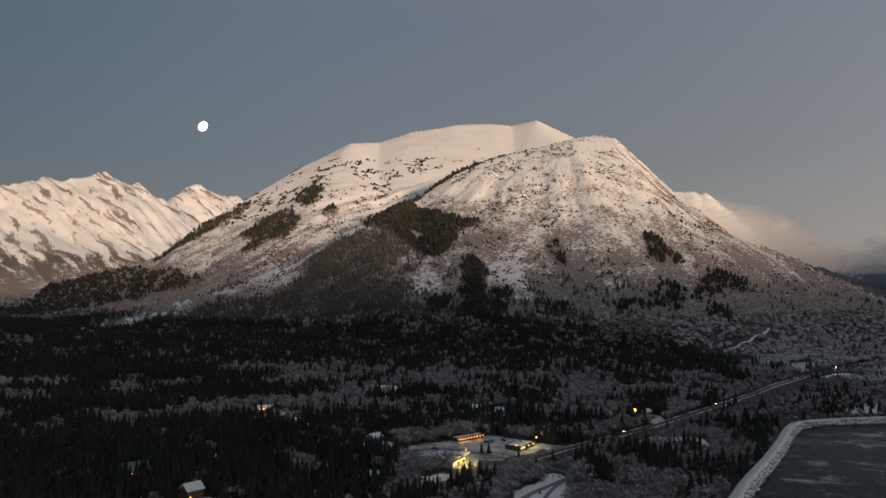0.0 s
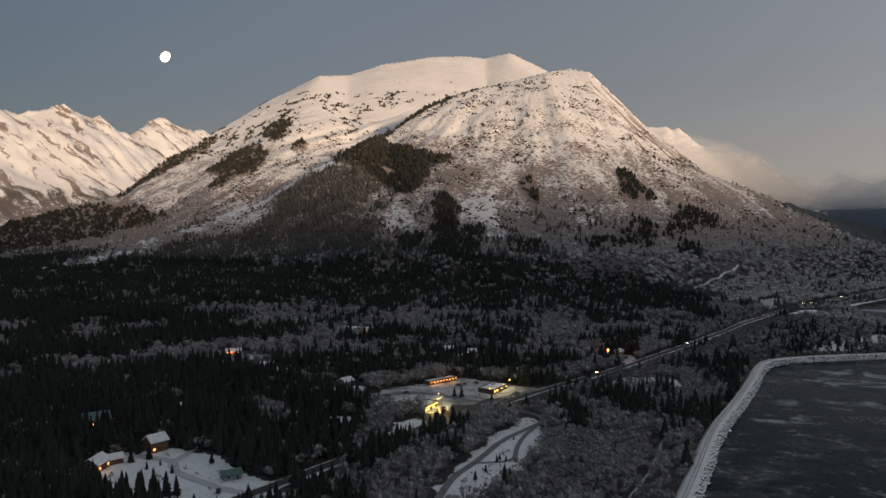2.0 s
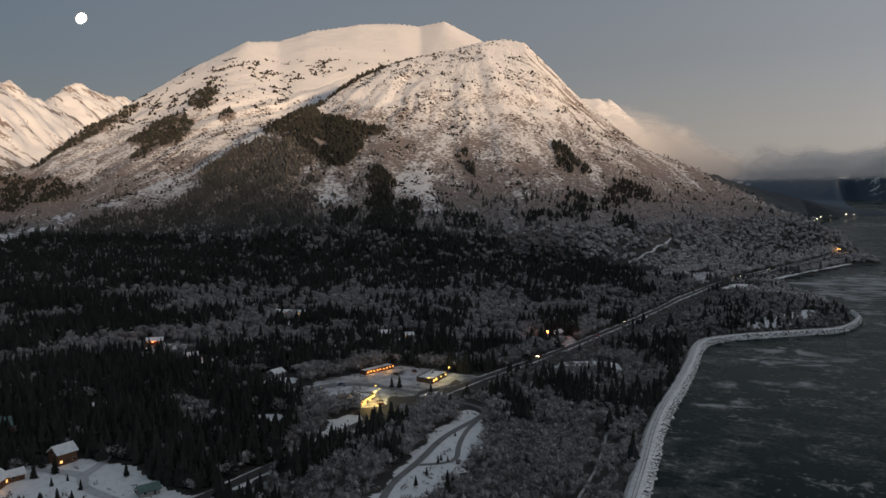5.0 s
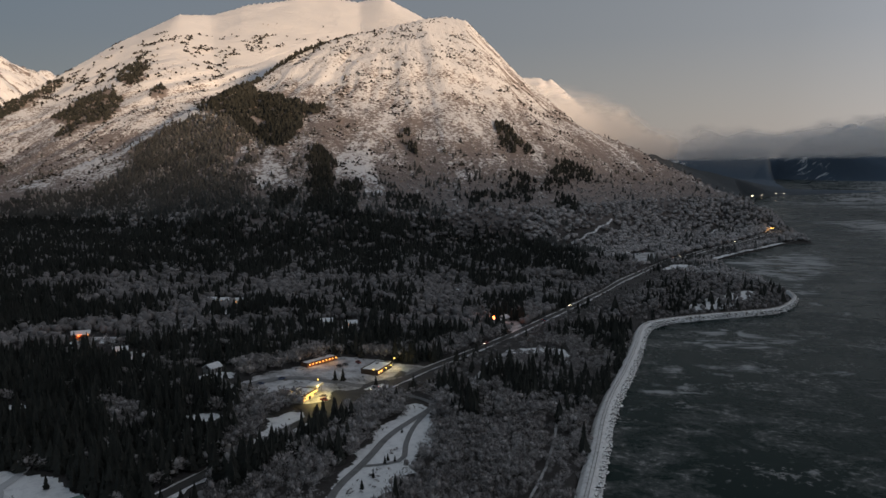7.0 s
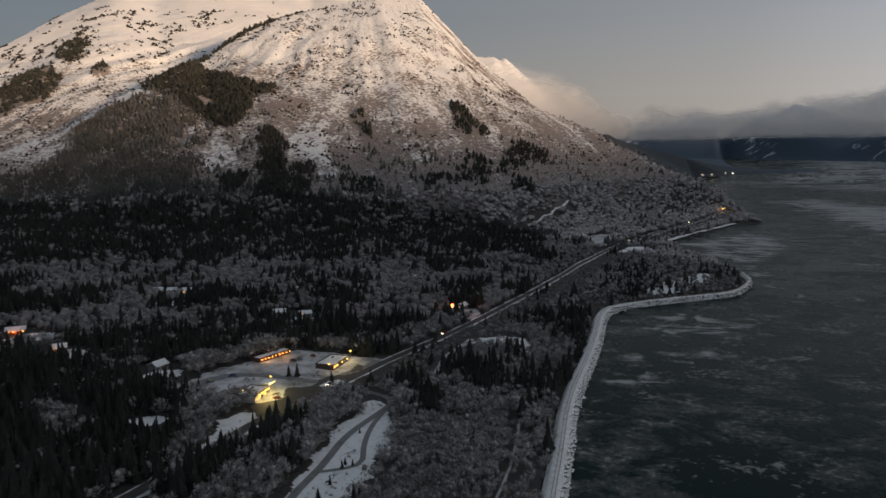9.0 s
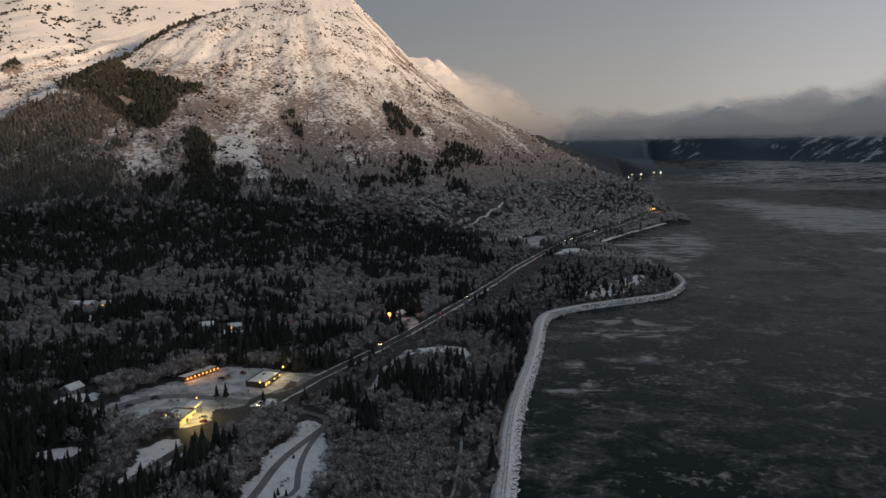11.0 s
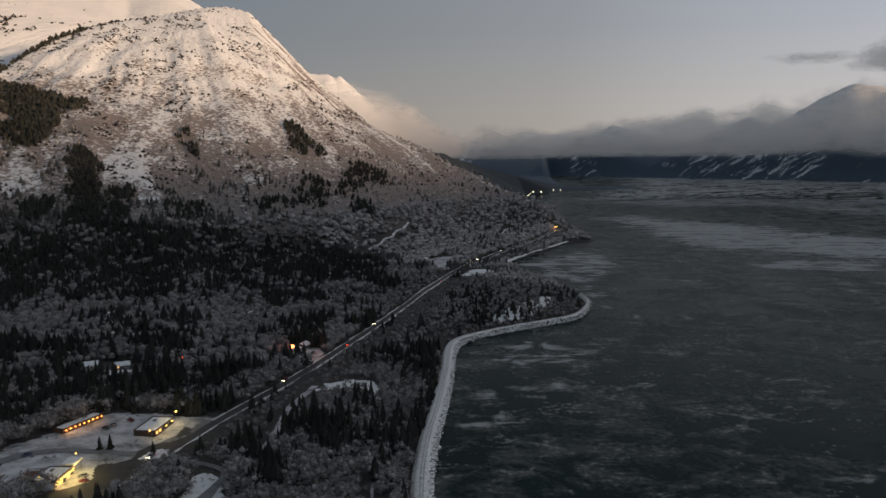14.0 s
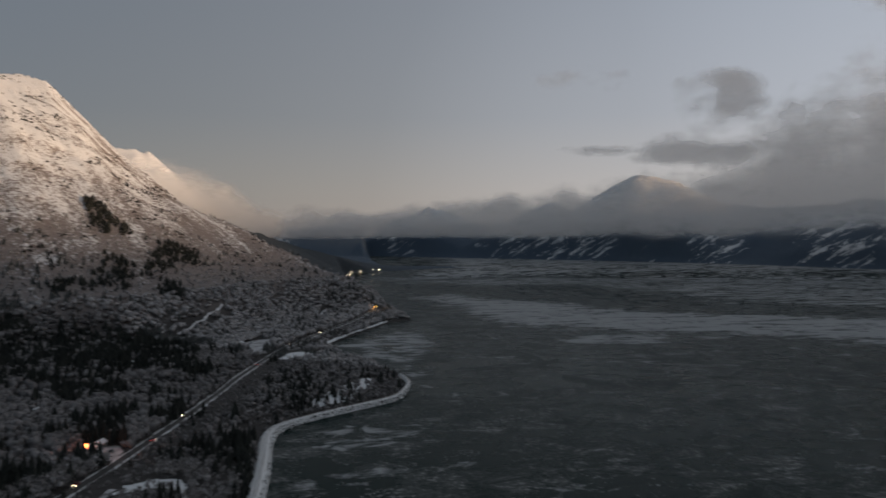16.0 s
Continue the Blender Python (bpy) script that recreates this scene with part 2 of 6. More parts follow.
def sea_material():
    m, n, l, p = material("icy_sea")
    where = n.new("ShaderNodeNewGeometry").outputs["Position"]
    turned = n.new("ShaderNodeMapping")
    turned.inputs["Rotation"].default_value = (0, 0, radians(52))
    l.new(where, turned.inputs[0])

    def swirl(sx, sy, detail, rough, bend):
        at = n.new("ShaderNodeMapping")
        at.inputs["Scale"].default_value = (sx, sy, 0.02)
        l.new(turned.outputs[0], at.inputs[0])
        t = n.new("ShaderNodeTexNoise")
        for key, value in (("Scale", 1.0), ("Detail", detail), ("Roughness", rough), ("Distortion", bend)):
            t.inputs[key].default_value = value
        l.new(at.outputs[0], t.inputs["Vector"])
        return t.outputs["Fac"]

    pans = swirl(0.0120, 0.0145, 7.0, 0.6, 1.0)
    floes = swirl(0.031, 0.038, 8.0, 0.64, 0.9)
    streaks = swirl(0.007, 0.026, 8.0, 0.64, 0.9)
    small = noise_node(n, l, turned.outputs[0], 0.24, 6.0, 0.72)
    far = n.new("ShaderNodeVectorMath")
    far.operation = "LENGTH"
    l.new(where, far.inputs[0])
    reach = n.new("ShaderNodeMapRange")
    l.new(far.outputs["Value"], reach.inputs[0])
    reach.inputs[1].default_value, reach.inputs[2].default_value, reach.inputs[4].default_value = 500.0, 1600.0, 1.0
    belt = n.new("ShaderNodeAttribute")
    belt.attribute_name = "belt"
    # thin grey skins of new ice between dark leads, with crumbs along their edges
    f = calc(n, l, "ADD", calc(n, l, "MULTIPLY", pans, 0.46), calc(n, l, "ADD", calc(n, l, "MULTIPLY", floes, 0.34), calc(n, l, "MULTIPLY", small, 0.20)))
    skin = n.new("ShaderNodeMapRange")
    skin.interpolation_type = "SMOOTHSTEP"
    l.new(f, skin.inputs[0])
    skin.inputs[1].default_value, skin.inputs[2].default_value = 0.475, 0.56
    crumbs = n.new("ShaderNodeMapRange")
    l.new(calc(n, l, "ADD", calc(n, l, "MULTIPLY", small, 0.55), calc(n, l, "MULTIPLY", floes, 0.45)), crumbs.inputs[0])
    crumbs.inputs[1].default_value, crumbs.inputs[2].default_value = 0.555, 0.60
    # wide belts of pack ice, drawn out along the tide
    g = calc(n, l, "ADD", belt.outputs["Fac"], calc(n, l, "ADD", calc(n, l, "MULTIPLY", calc(n, l, "SUBTRACT", streaks, 0.5), 2.6), calc(n, l, "MULTIPLY", calc(n, l, "SUBTRACT", floes, 0.5), 1.8)))
    pack = n.new("ShaderNodeMapRange")
    pack.interpolation_type = "SMOOTHSTEP"
    l.new(g, pack.inputs[0])
    pack.inputs[1].default_value, pack.inputs[2].default_value = 0.32, 0.72
    # skins are weaker within 500 m of the origin, stronger past 1600 m
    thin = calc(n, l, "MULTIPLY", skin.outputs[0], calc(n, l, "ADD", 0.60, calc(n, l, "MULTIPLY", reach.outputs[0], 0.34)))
    water = mix_colour(n, l, pans, (0.005, 0.016, 0.015), (0.009, 0.026, 0.023))
    rime = n.new("ShaderNodeMapRange")
    l.new(calc(n, l, "ADD", calc(n, l, "MULTIPLY", small, 0.5), calc(n, l, "MULTIPLY", floes, 0.5)), rime.inputs[0])
    rime.inputs[1].default_value, rime.inputs[2].default_value = 0.40, 0.62
    grey = mix_colour(n, l, rime.outputs[0], (0.030, 0.038, 0.038), (0.235, 0.237, 0.235))
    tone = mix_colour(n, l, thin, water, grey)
    tone = mix_colour(n, l, calc(n, l, "MULTIPLY", crumbs.outputs[0], 0.7), tone, (0.33, 0.33, 0.33))
    tone = mix_colour(n, l, pack.outputs[0], tone, mix_colour(n, l, floes, (0.27, 0.285, 0.30), (0.50, 0.505, 0.51)))
    frozen = calc(n, l, "MAXIMUM", thin, pack.outputs[0])
    l.new(tone, p.inputs["Base Color"])
    l.new(calc(n, l, "ADD", 0.25, calc(n, l, "MULTIPLY", frozen, 0.5)), p.inputs["Roughness"])
    p.inputs["IOR"].default_value = 1.33
    p.inputs["Specular IOR Level"].default_value = 0.035
    bump_node(n, l, p, calc(n, l, "ADD", calc(n, l, "MULTIPLY", frozen, 0.4), small), 0.25, 0.5)
    return m


def foliage_material(name, dark, light, rough=0.8, twiggy=0.0):
    """Shade varies from tree to tree and stand to stand, with fine mottling."""
    m, n, l, p = material(name)
    where = n.new("ShaderNodeNewGeometry").outputs["Position"]
    own = n.new("ShaderNodeObjectInfo").outputs["Random"]
    stand, tree, fine = noise_node(n, l, where, 0.018, 4.0), noise_node(n, l, where, 0.16, 3.0), noise_node(n, l, where, 1.1, 4.0, 0.65)
    f = calc(n, l, "ADD", calc(n, l, "MULTIPLY", stand, 0.4), calc(n, l, "MULTIPLY", own, 0.12))
    f = calc(n, l, "ADD", f, calc(n, l, "ADD", calc(n, l, "MULTIPLY", tree, 0.38), calc(n, l, "MULTIPLY", fine, 0.22)))
    if twiggy:
        spray = n.new("ShaderNodeNewGeometry").outputs["Random Per Island"]
        f = calc(n, l, "ADD", f, calc(n, l, "MULTIPLY", calc(n, l, "SUBTRACT", spray, 0.5), twiggy * 0.6))
    l.new(ramp_node(n, l, f, ((0.36, dark), (0.70, light))), p.inputs["Base Color"])
    p.inputs["Roughness"].default_value = rough
    p.inputs["Specular IOR Level"].default_value = 0.2
    return m


def snow_material(name, low, high, scale=0.25, dirt=None):
    m, n, l, p = material(name)
    where = n.new("ShaderNodeNewGeometry").outputs["Position"]
    a, b = noise_node(n, l, where, scale, 7.0, 0.6), noise_node(n, l, where, scale * 9, 4.0)
    f = calc(n, l, "ADD", calc(n, l, "MULTIPLY", a, 0.7), calc(n, l, "MULTIPLY", b, 0.3))
    stops = ((0.36, low), (0.52, high)) if dirt is None else ((0.36, dirt), (0.46, low), (0.58, high))
    l.new(ramp_node(n, l, f, stops), p.inputs["Base Color"])
    p.inputs["Roughness"].default_value = 0.75
    bump_node(n, l, p, f, 0.5, 0.25)
    return m


def cloud_material():
    """Mist that thins out in ragged wisps towards the edges of its sheet."""
    m, n, l, p = material("cloud")
    uv = n.new("ShaderNodeTexCoord")
    split = n.new("ShaderNodeSeparateXYZ")
    l.new(uv.outputs["UV"], split.inputs[0])
    where = n.new("ShaderNodeMapping")
    where.inputs["Scale"].default_value = (0.0022, 0.0022, 0.0052)
    l.new(n.new("ShaderNodeNewGeometry").outputs["Position"], where.inputs[0])
    puff = noise_node(n, l, where.outputs[0], 1.0, 7.0, 0.55)
    fine = noise_node(n, l, where.outputs[0], 3.2, 6.0, 0.6)
    rag = calc(n, l, "ADD", calc(n, l, "MULTIPLY", puff, 0.5), calc(n, l, "MULTIPLY", fine, 0.5))
    body = calc(n, l, "ADD", split.outputs[1], calc(n, l, "MULTIPLY", calc(n, l, "SUBTRACT", rag, 0.5), 2.2))
    thick = n.new("ShaderNodeMapRange")
    thick.interpolation_type = "SMOOTHSTEP"
    l.new(body, thick.inputs[0])
    thick.inputs[1].default_value, thick.inputs[2].default_value = 0.05, 0.95
    thick.inputs[4].default_value = 0.56
    rim = n.new("ShaderNodeMapRange")
    rim.interpolation_type = "SMOOTHSTEP"
    l.new(split.outputs[1], rim.inputs[0])
    rim.inputs[2].default_value = 0.3
    alpha = calc(n, l, "MULTIPLY", thick.outputs[0], rim.outputs[0])
    tone = mix_colour(n, l, puff, (0.88, 0.87, 0.87), (0.96, 0.95, 0.94))
    front, behind, both, clear, out = (n.new("ShaderNodeBsdf" + k) if k in ("Diffuse", "Translucent", "Transparent") else n.new("ShaderNodeMixShader") for k in ("Diffuse", "Translucent", "Mix", "Transparent", "Mix"))
    l.new(tone, front.inputs[0])
    l.new(tone, behind.inputs[0])
    both.inputs[0].default_value = 0.72
    l.new(front.outputs[0], both.inputs[1])
    l.new(behind.outputs[0], both.inputs[2])
    l.new(alpha, out.inputs[0])
    l.new(clear.outputs[0], out.inputs[1])
    l.new(both.outputs[0], out.inputs[2])
    l.new(out.outputs[0], n["Material Output"].inputs[0])
    return m


def boulder_material():
    """Dark rock with snow lying on its upper faces."""
    m, n, l, p = material("snowy_boulders")
    g = n.new("ShaderNodeNewGeometry")
    split = n.new("ShaderNodeSeparateXYZ")
    l.new(g.outputs["Normal"], split.inputs[0])
    f = calc(n, l, "ADD", split.outputs[2], calc(n, l, "MULTIPLY", noise_node(n, l, g.outputs["Position"], 0.7, 4.0), 1.2))
    l.new(ramp_node(n, l, f, ((0.95, (0.03, 0.03, 0.03)), (1.15, (0.82, 0.82, 0.84)))), p.inputs["Base Color"])
    p.inputs["Roughness"].default_value = 0.9
    return m


MAT_LAND = land_material()
MAT_WATER = sea_material()
MAT_SPRUCE = foliage_material("spruce_needles", (0.006, 0.0075, 0.006), (0.048, 0.050, 0.044))
# paler spruce needles: rime, plus distance haze put into the colour
MAT_RIMED_HAZY = foliage_material("hazy_rimed_needles", (0.032, 0.035, 0.033), (0.165, 0.163, 0.155))
MAT_FROST = foliage_material("frosted_twigs", (0.125, 0.112, 0.108), (0.47, 0.445, 0.44), twiggy=0.36)
# darker copy of the frosted twigs: shade inside far crowns put into the colour
MAT_FAR_FROST = foliage_material("far_frosted_twigs", (0.048, 0.043, 0.041), (0.275, 0.256, 0.252), twiggy=0.30)
MAT_SHRUB = foliage_material("dwarf_spruce_needles", (0.008, 0.008, 0.007), (0.042, 0.038, 0.033))
MAT_BRUSH = foliage_material("bare_brush", (0.035, 0.030, 0.026), (0.20, 0.18, 0.17))
MAT_BARK = plain("bark", (0.10, 0.08, 0.07), 0.9)
MAT_BIRCH_BARK = plain("birch_bark", (0.30, 0.27, 0.25), 0.85)
MAT_SNOW = snow_material("field_snow", (0.62, 0.63, 0.66), (0.82, 0.83, 0.85))
MAT_LOT = snow_material("packed_snow", (0.36, 0.36, 0.37), (0.62, 0.62, 0.64), 0.09, (0.15, 0.147, 0.144))
MAT_PACKED = snow_material("icy_driveway", (0.36, 0.37, 0.39), (0.52, 0.53, 0.55), 0.3)
MAT_BALLAST = snow_material("snowy_ballast", (0.72, 0.72, 0.73), (0.86, 0.86, 0.87), 0.4, (0.50, 0.49, 0.48))
MAT_ROAD = snow_material("winter_asphalt", (0.024, 0.023, 0.022), (0.052, 0.050, 0.048), 0.15)
MAT_LANE = snow_material("icy_lane", (0.11, 0.11, 0.11), (0.20, 0.20, 0.205), 0.15)
MAT_ROCK = plain("riprap", (0.12, 0.12, 0.12), 0.9, 0, 0.25, 0.6)
MAT_RIPRAP = boulder_material()
MAT_BERM = snow_material("ploughed_snow", (0.60, 0.60, 0.61), (0.84, 0.84, 0.86), 0.15, (0.22, 0.215, 0.21))
MAT_STEEL = plain("rail_steel", (0.20, 0.18, 0.17), 0.4, 0.8)
MAT_MOON = glowing("moonlight", (1.0, 0.93, 0.78), 1.6)
MAT_CLOUD = cloud_material()
MAT_LOG = plain("brown_log_wall", (0.16, 0.075, 0.04), 0.8, 0, 0.2, 1.5)
MAT_SIDING = plain("grey_siding", (0.30, 0.29, 0.28), 0.75, 0, 0.1, 1.2)
MAT_PALE = plain("cream_siding", (0.55, 0.50, 0.42), 0.75, 0, 0.1, 1.2)
MAT_DARKWOOD = plain("dark_timber", (0.07, 0.05, 0.04), 0.85, 0, 0.2, 1.5)
MAT_ROOFSNOW = snow_material("roof_snow", (0.66, 0.67, 0.70), (0.83, 0.84, 0.86), 0.5)
MAT_TEALROOF = plain("teal_roof", (0.10, 0.17, 0.16), 0.5, 0.3, 0.15, 0.8)
MAT_GLASS = plain("dark_pane", (0.02, 0.025, 0.03), 0.1)
MAT_WARM = glowing("warm_window", (1.0, 0.45, 0.12), 2.2)
MAT_YELLOW = glowing("yellow_lamp", (1.0, 0.62, 0.13), 3.2)
MAT_ORANGE = glowing("orange_lamp", (1.0, 0.36, 0.07), 4.0)
MAT_GLARE = glowing("glaring_lamp", (1.0, 0.17, 0.035), 14.0)
MAT_WHITELAMP = glowing("white_lamp", (1.0, 0.80, 0.52), 12.0)
MAT_RED = glowing("red_lamp", (1.0, 0.06, 0.03), 6.0)
MAT_METAL = plain("grey_metal", (0.25, 0.25, 0.26), 0.5, 0.6)
MAT_TYRE = plain("rubber", (0.03, 0.03, 0.03), 0.9)
CAR_PAINTS = [plain("car_paint", c, 0.35, 0.2, 0.05) for c in ((0.05, 0.05, 0.055), (0.30, 0.30, 0.32), (0.22, 0.03, 0.03), (0.05, 0.08, 0.16))]

# ---- the lie of the land ----
HUB = (35.0, 80.0)          # middle of the ground sheet
# beyond SEA_NEAR the distance is squeezed in to fit the view from EYE_HEIGHT
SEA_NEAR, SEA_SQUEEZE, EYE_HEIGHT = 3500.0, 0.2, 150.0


def lattice(ix, iy, seed):
    n = (ix.astype(np.int64) * 374761393 + iy.astype(np.int64) * 668265263 + seed * 974711) & 0xFFFFFFFF
    n = ((n ^ (n >> 13)) * 1274126177) & 0xFFFFFFFF
    return ((n ^ (n >> 16)) & 0xFFFF) / 65535.0


def value_noise(x, y, seed=0):
    x, y = np.asarray(x, float), np.asarray(y, float)
    ix, iy = np.floor(x), np.floor(y)
    fx, fy = x - ix, y - iy
    fx, fy = fx * fx * (3 - 2 * fx), fy * fy * (3 - 2 * fy)
    a, b = lattice(ix, iy, seed), lattice(ix + 1, iy, seed)
    c, d = lattice(ix, iy + 1, seed), lattice(ix + 1, iy + 1, seed)
    return (a + (b - a) * fx) * (1 - fy) + (c + (d - c) * fx) * fy


def fbm(x, y, seed=0, octaves=4):
    total, gain, size = 0.0, 0.5, 1.0
    for k in range(octaves):
        total = total + gain * value_noise(np.asarray(x) * size, np.asarray(y) * size, seed + k * 17)
        gain, size = gain * 0.5, size * 2.03
    return total


def smooth(a, b, x):
    t = np.clip((np.asarray(x, float) - a) / (b - a), 0, 1)
    return t * t * (3 - 2 * t)


# crest lines: east, north, height
CREST_BACK = ((-330, 2200, 140), (-193, 2292, 185), (-61, 2399, 235), (37, 2500, 325), (128, 2597, 393), (236, 2719, 470), (380, 2803, 567), (492, 2867, 638),
              (626, 2913, 718), (760, 2984, 746), (911, 3015, 803), (1117, 3030, 852), (1272, 3023, 866), (1386, 3006, 860), (1486, 2979, 886),
              (1560, 2942, 846), (1622, 2912, 812), (1760, 2900, 740))
CREST_SPUR = ((1304, 2167, 647), (1204, 2133, 623), (1054, 2100, 574), (918, 2054, 534), (802, 1994, 489), (693, 1929, 437), (590, 1858, 373),
              (511, 1788, 345), (445, 1754, 309), (360, 1732, 268), (254, 1700, 207), (155, 1662, 162), (44, 1608, 118), (-72, 1526, 87), (-165, 1417, 60))
CREST_RIGHT = ((1304, 2167, 647), (1339, 2110, 628), (1351, 2043, 574), (1360, 1930, 492), (1351, 1810, 414), (1332, 1660, 340), (1320, 1513, 265),
               (1350, 1445, 222), (1382, 1385, 190), (1418, 1333, 156), (1459, 1287, 130), (1500, 1240, 98), (1500, 1180, 80), (1477, 1112, 55))
CREST_BEHIND = ((2240, 3255, 600), (2315, 3208, 614), (2385, 3157, 624), (2435, 3118, 628), (2466, 3092, 594), (2484, 3078, 612), (2509, 3058, 577), (2542, 3030, 526), (2586, 2992, 468), (2671, 2915, 362), (2733, 2857, 289))
CREST_DARK = ((2104, 2235, 255), (2358, 2263, 213), (2586, 2309, 167), (2796, 2292, 128), (3047, 2294, 86), (3284, 2271, 50))
CREST_LEFT = ((-1350, 4188, 640), (-1116, 4310, 680), (-961, 4352, 698), (-817, 4382, 714), (-716, 4399, 754), (-640, 4411, 718), (-561, 4422, 736), (-481, 4432, 776), (-426, 4437, 790), (-385, 4441, 750),
              (-259, 4450, 722), (-145, 4455, 662), (2, 4458, 572), (107, 4457, 484), (276, 4291, 341))
CREST_LEFT_RIB = ((-729, 4420, 743), (-618, 4154, 536), (-477, 3871, 376), (-302, 3587, 214))
CREST_FAR_LEFT = ((-120, 4866, 663), (-29, 4868, 742), (43, 4868, 812), (102, 4867, 780), (152, 4866, 762), (208, 4864, 702), (269, 4861, 764), (330, 4857, 738), (398, 4852, 690), (543, 4838, 611))
CREST_ACROSS = ((3699, 3414, 269), (3940, 3127, 267), (4138, 2853, 275), (4211, 2723, 348), (4252, 2618, 384), (4289, 2555, 418), (4316, 2487, 408), (4351, 2382, 341), (4382, 2278, 292), (4363, 1965, 284), (4351, 1784, 380), (4352, 1724, 438),
                (4359, 1678, 399), (4379, 1592, 325), (4398, 1471, 418), (4413, 1352, 502), (4426, 1265, 545), (4434, 1194, 572), (4447, 1096, 557), (4460, 986, 514), (4470, 825, 422), (4478, 703, 380), (4400, 300, 370), (4196, -42, 380), (4300, -900, 420), (4200, -1800, 450))
# unseen southern ridge, added to keep the low sun off valley and clouds
CREST_SUN_BLOCK = ((-4500, -1500, 460), (-3000, -2200, 420), (-1500, -2500, 400), (0, -2600, 410), (1200, -2500, 390), (2300, -2500, 420), (2750, -2500, 480), (3150, -2450, 640), (3420, -2430, 780), (3720, -2400, 920), (3900, -2380, 640), (4300, -2300, 480), (5000, -1500, 500))

# the shore, from the south-west along the railway and out to the far side of the arm
RAIL = ((-260, -180), (20, 92), (150, 211), (225, 279), (262, 313), (291, 341), (330, 374), (370, 404), (434, 456), (474, 491), (498, 508), (522, 514), (545, 512), (580, 507),
        (630, 495), (660, 491), (700, 505), (735, 523), (764, 552))
SHORE_ON = ((785, 575), (830, 634), (868, 705), (918, 785), (960, 805), (1090, 845), (1270, 898), (1325, 883), (1400, 950), (1532, 1070), (2142, 1533), (2672, 2015), (2901, 2225),
            (3085, 2125), (3409, 1880), (3415, 1900), (3270, 2262), (3647, 2585), (4120, 2927))
SHORE_ACROSS = ((4077, 2342), (4110, 1894), (4112, 1541), (4111, 1212), (4057, 755), (3969, 352), (3865, -36), (3800, -1200), (2600, -1900), (0, -2000), (-2500, -1700))


def offset_line(line, shift):
    """The line moved sideways, to its right for a positive shift."""
    p = np.array(line, float)[:, :2]
    d = np.gradient(p, axis=0)
    d /= np.linalg.norm(d, axis=1)[:, None]
    return p + np.stack([d[:, 1], -d[:, 0]], 1) * shift


def fine_line(line, step):
    """The line with rounded bends and points every step metres."""
    p = np.array(line, float)
    for _ in range(2):
        q = [p[0]]
        for a, b in zip(p[:-1], p[1:]):
            q += [a * 0.75 + b * 0.25, a * 0.25 + b * 0.75]
        p = np.array(q + [p[-1]])
    s = np.concatenate([[0], np.cumsum(np.linalg.norm(np.diff(p[:, :2], axis=0), axis=1))])
    at = np.linspace(0, s[-1], max(2, int(s[-1] / step) + 1))
    return np.stack([np.interp(at, s, p[:, k]) for k in range(p.shape[1])], 1)


RAIL_FINE = fine_line(RAIL, 12.0)
SEA = np.concatenate([offset_line(RAIL_FINE, 4.6), np.array(SHORE_ON, float), np.array(SHORE_ACROSS, float), [[-2500.0, -1000.0], [-700.0, -620.0]]])


def line_distance(x, y, line, closed=False):
    p = np.array(line, float)[:, :2]
    best = np.full(np.shape(x), 1e9)
    ends = list(zip(p[:-1], p[1:])) + ([(p[-1], p[0])] if closed else [])
    for a, b in ends:
        d = b - a
        t = np.clip(((x - a[0]) * d[0] + (y - a[1]) * d[1]) / max(d @ d, 1e-9), 0, 1)
        best = np.minimum(best, np.hypot(x - a[0] - t * d[0], y - a[1] - t * d[1]))
    return best


def inside(x, y, ring):
    p = np.array(ring, float)
    odd = np.zeros(np.shape(x), bool)
    for a, b in zip(p, np.roll(p, -1, axis=0)):
        if a[1] != b[1]:
            odd ^= ((a[1] > y) != (b[1] > y)) & (x < (b[0] - a[0]) * (y - a[1]) / (b[1] - a[1]) + a[0])
    return odd


def ragged_inside(x, y, ring):
    """Within a ring whose edge is broken up by hummocks and bushes."""
    return inside(x + 13 * (fbm(x / 11, y / 11, 81, 3) - 0.44), y + 13 * (fbm(x / 11, y / 11, 82, 3) - 0.44), ring)


def crest(x, y, line, front, bend, side, back):
    """Height of the slopes that fall from a crest line: gentle towards the valley, steeper sideways and behind."""
    p = np.concatenate([np.linspace(a, b, 1 + int(math.dist(a, b) / 25), endpoint=False) for a, b in zip(np.array(line, float)[:-1], np.array(line, float)[1:])] + [[line[-1]]])
    best = np.full(np.shape(x), -1e9)
    for px, py, pz in p:
        ux, uy = px - HUB[0], py - HUB[1]
        n = math.hypot(ux, uy)
        ux, uy = ux / n, uy / n
        vx, vy = x - px, y - py
        deep, wide = vx * ux + vy * uy, vx * uy - vy * ux
        near = np.maximum(-deep, 0)
        drop = np.hypot(np.where(deep > 0, back * deep, front * near + bend * near * near), side * wide)
        best = np.maximum(best, pz - drop)
    return best


def soft_max(a, b, k):
    h = np.clip(0.5 + 0.5 * (a - b) / k, 0, 1)
    return b + (a - b) * h + k * h * (1 - h)


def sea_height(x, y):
    """Sea level; far out lifted to fit the camera's view, in place of the miles of water beyond."""
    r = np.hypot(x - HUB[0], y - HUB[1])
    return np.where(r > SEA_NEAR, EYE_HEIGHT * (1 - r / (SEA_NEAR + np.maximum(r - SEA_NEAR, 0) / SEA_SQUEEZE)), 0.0)


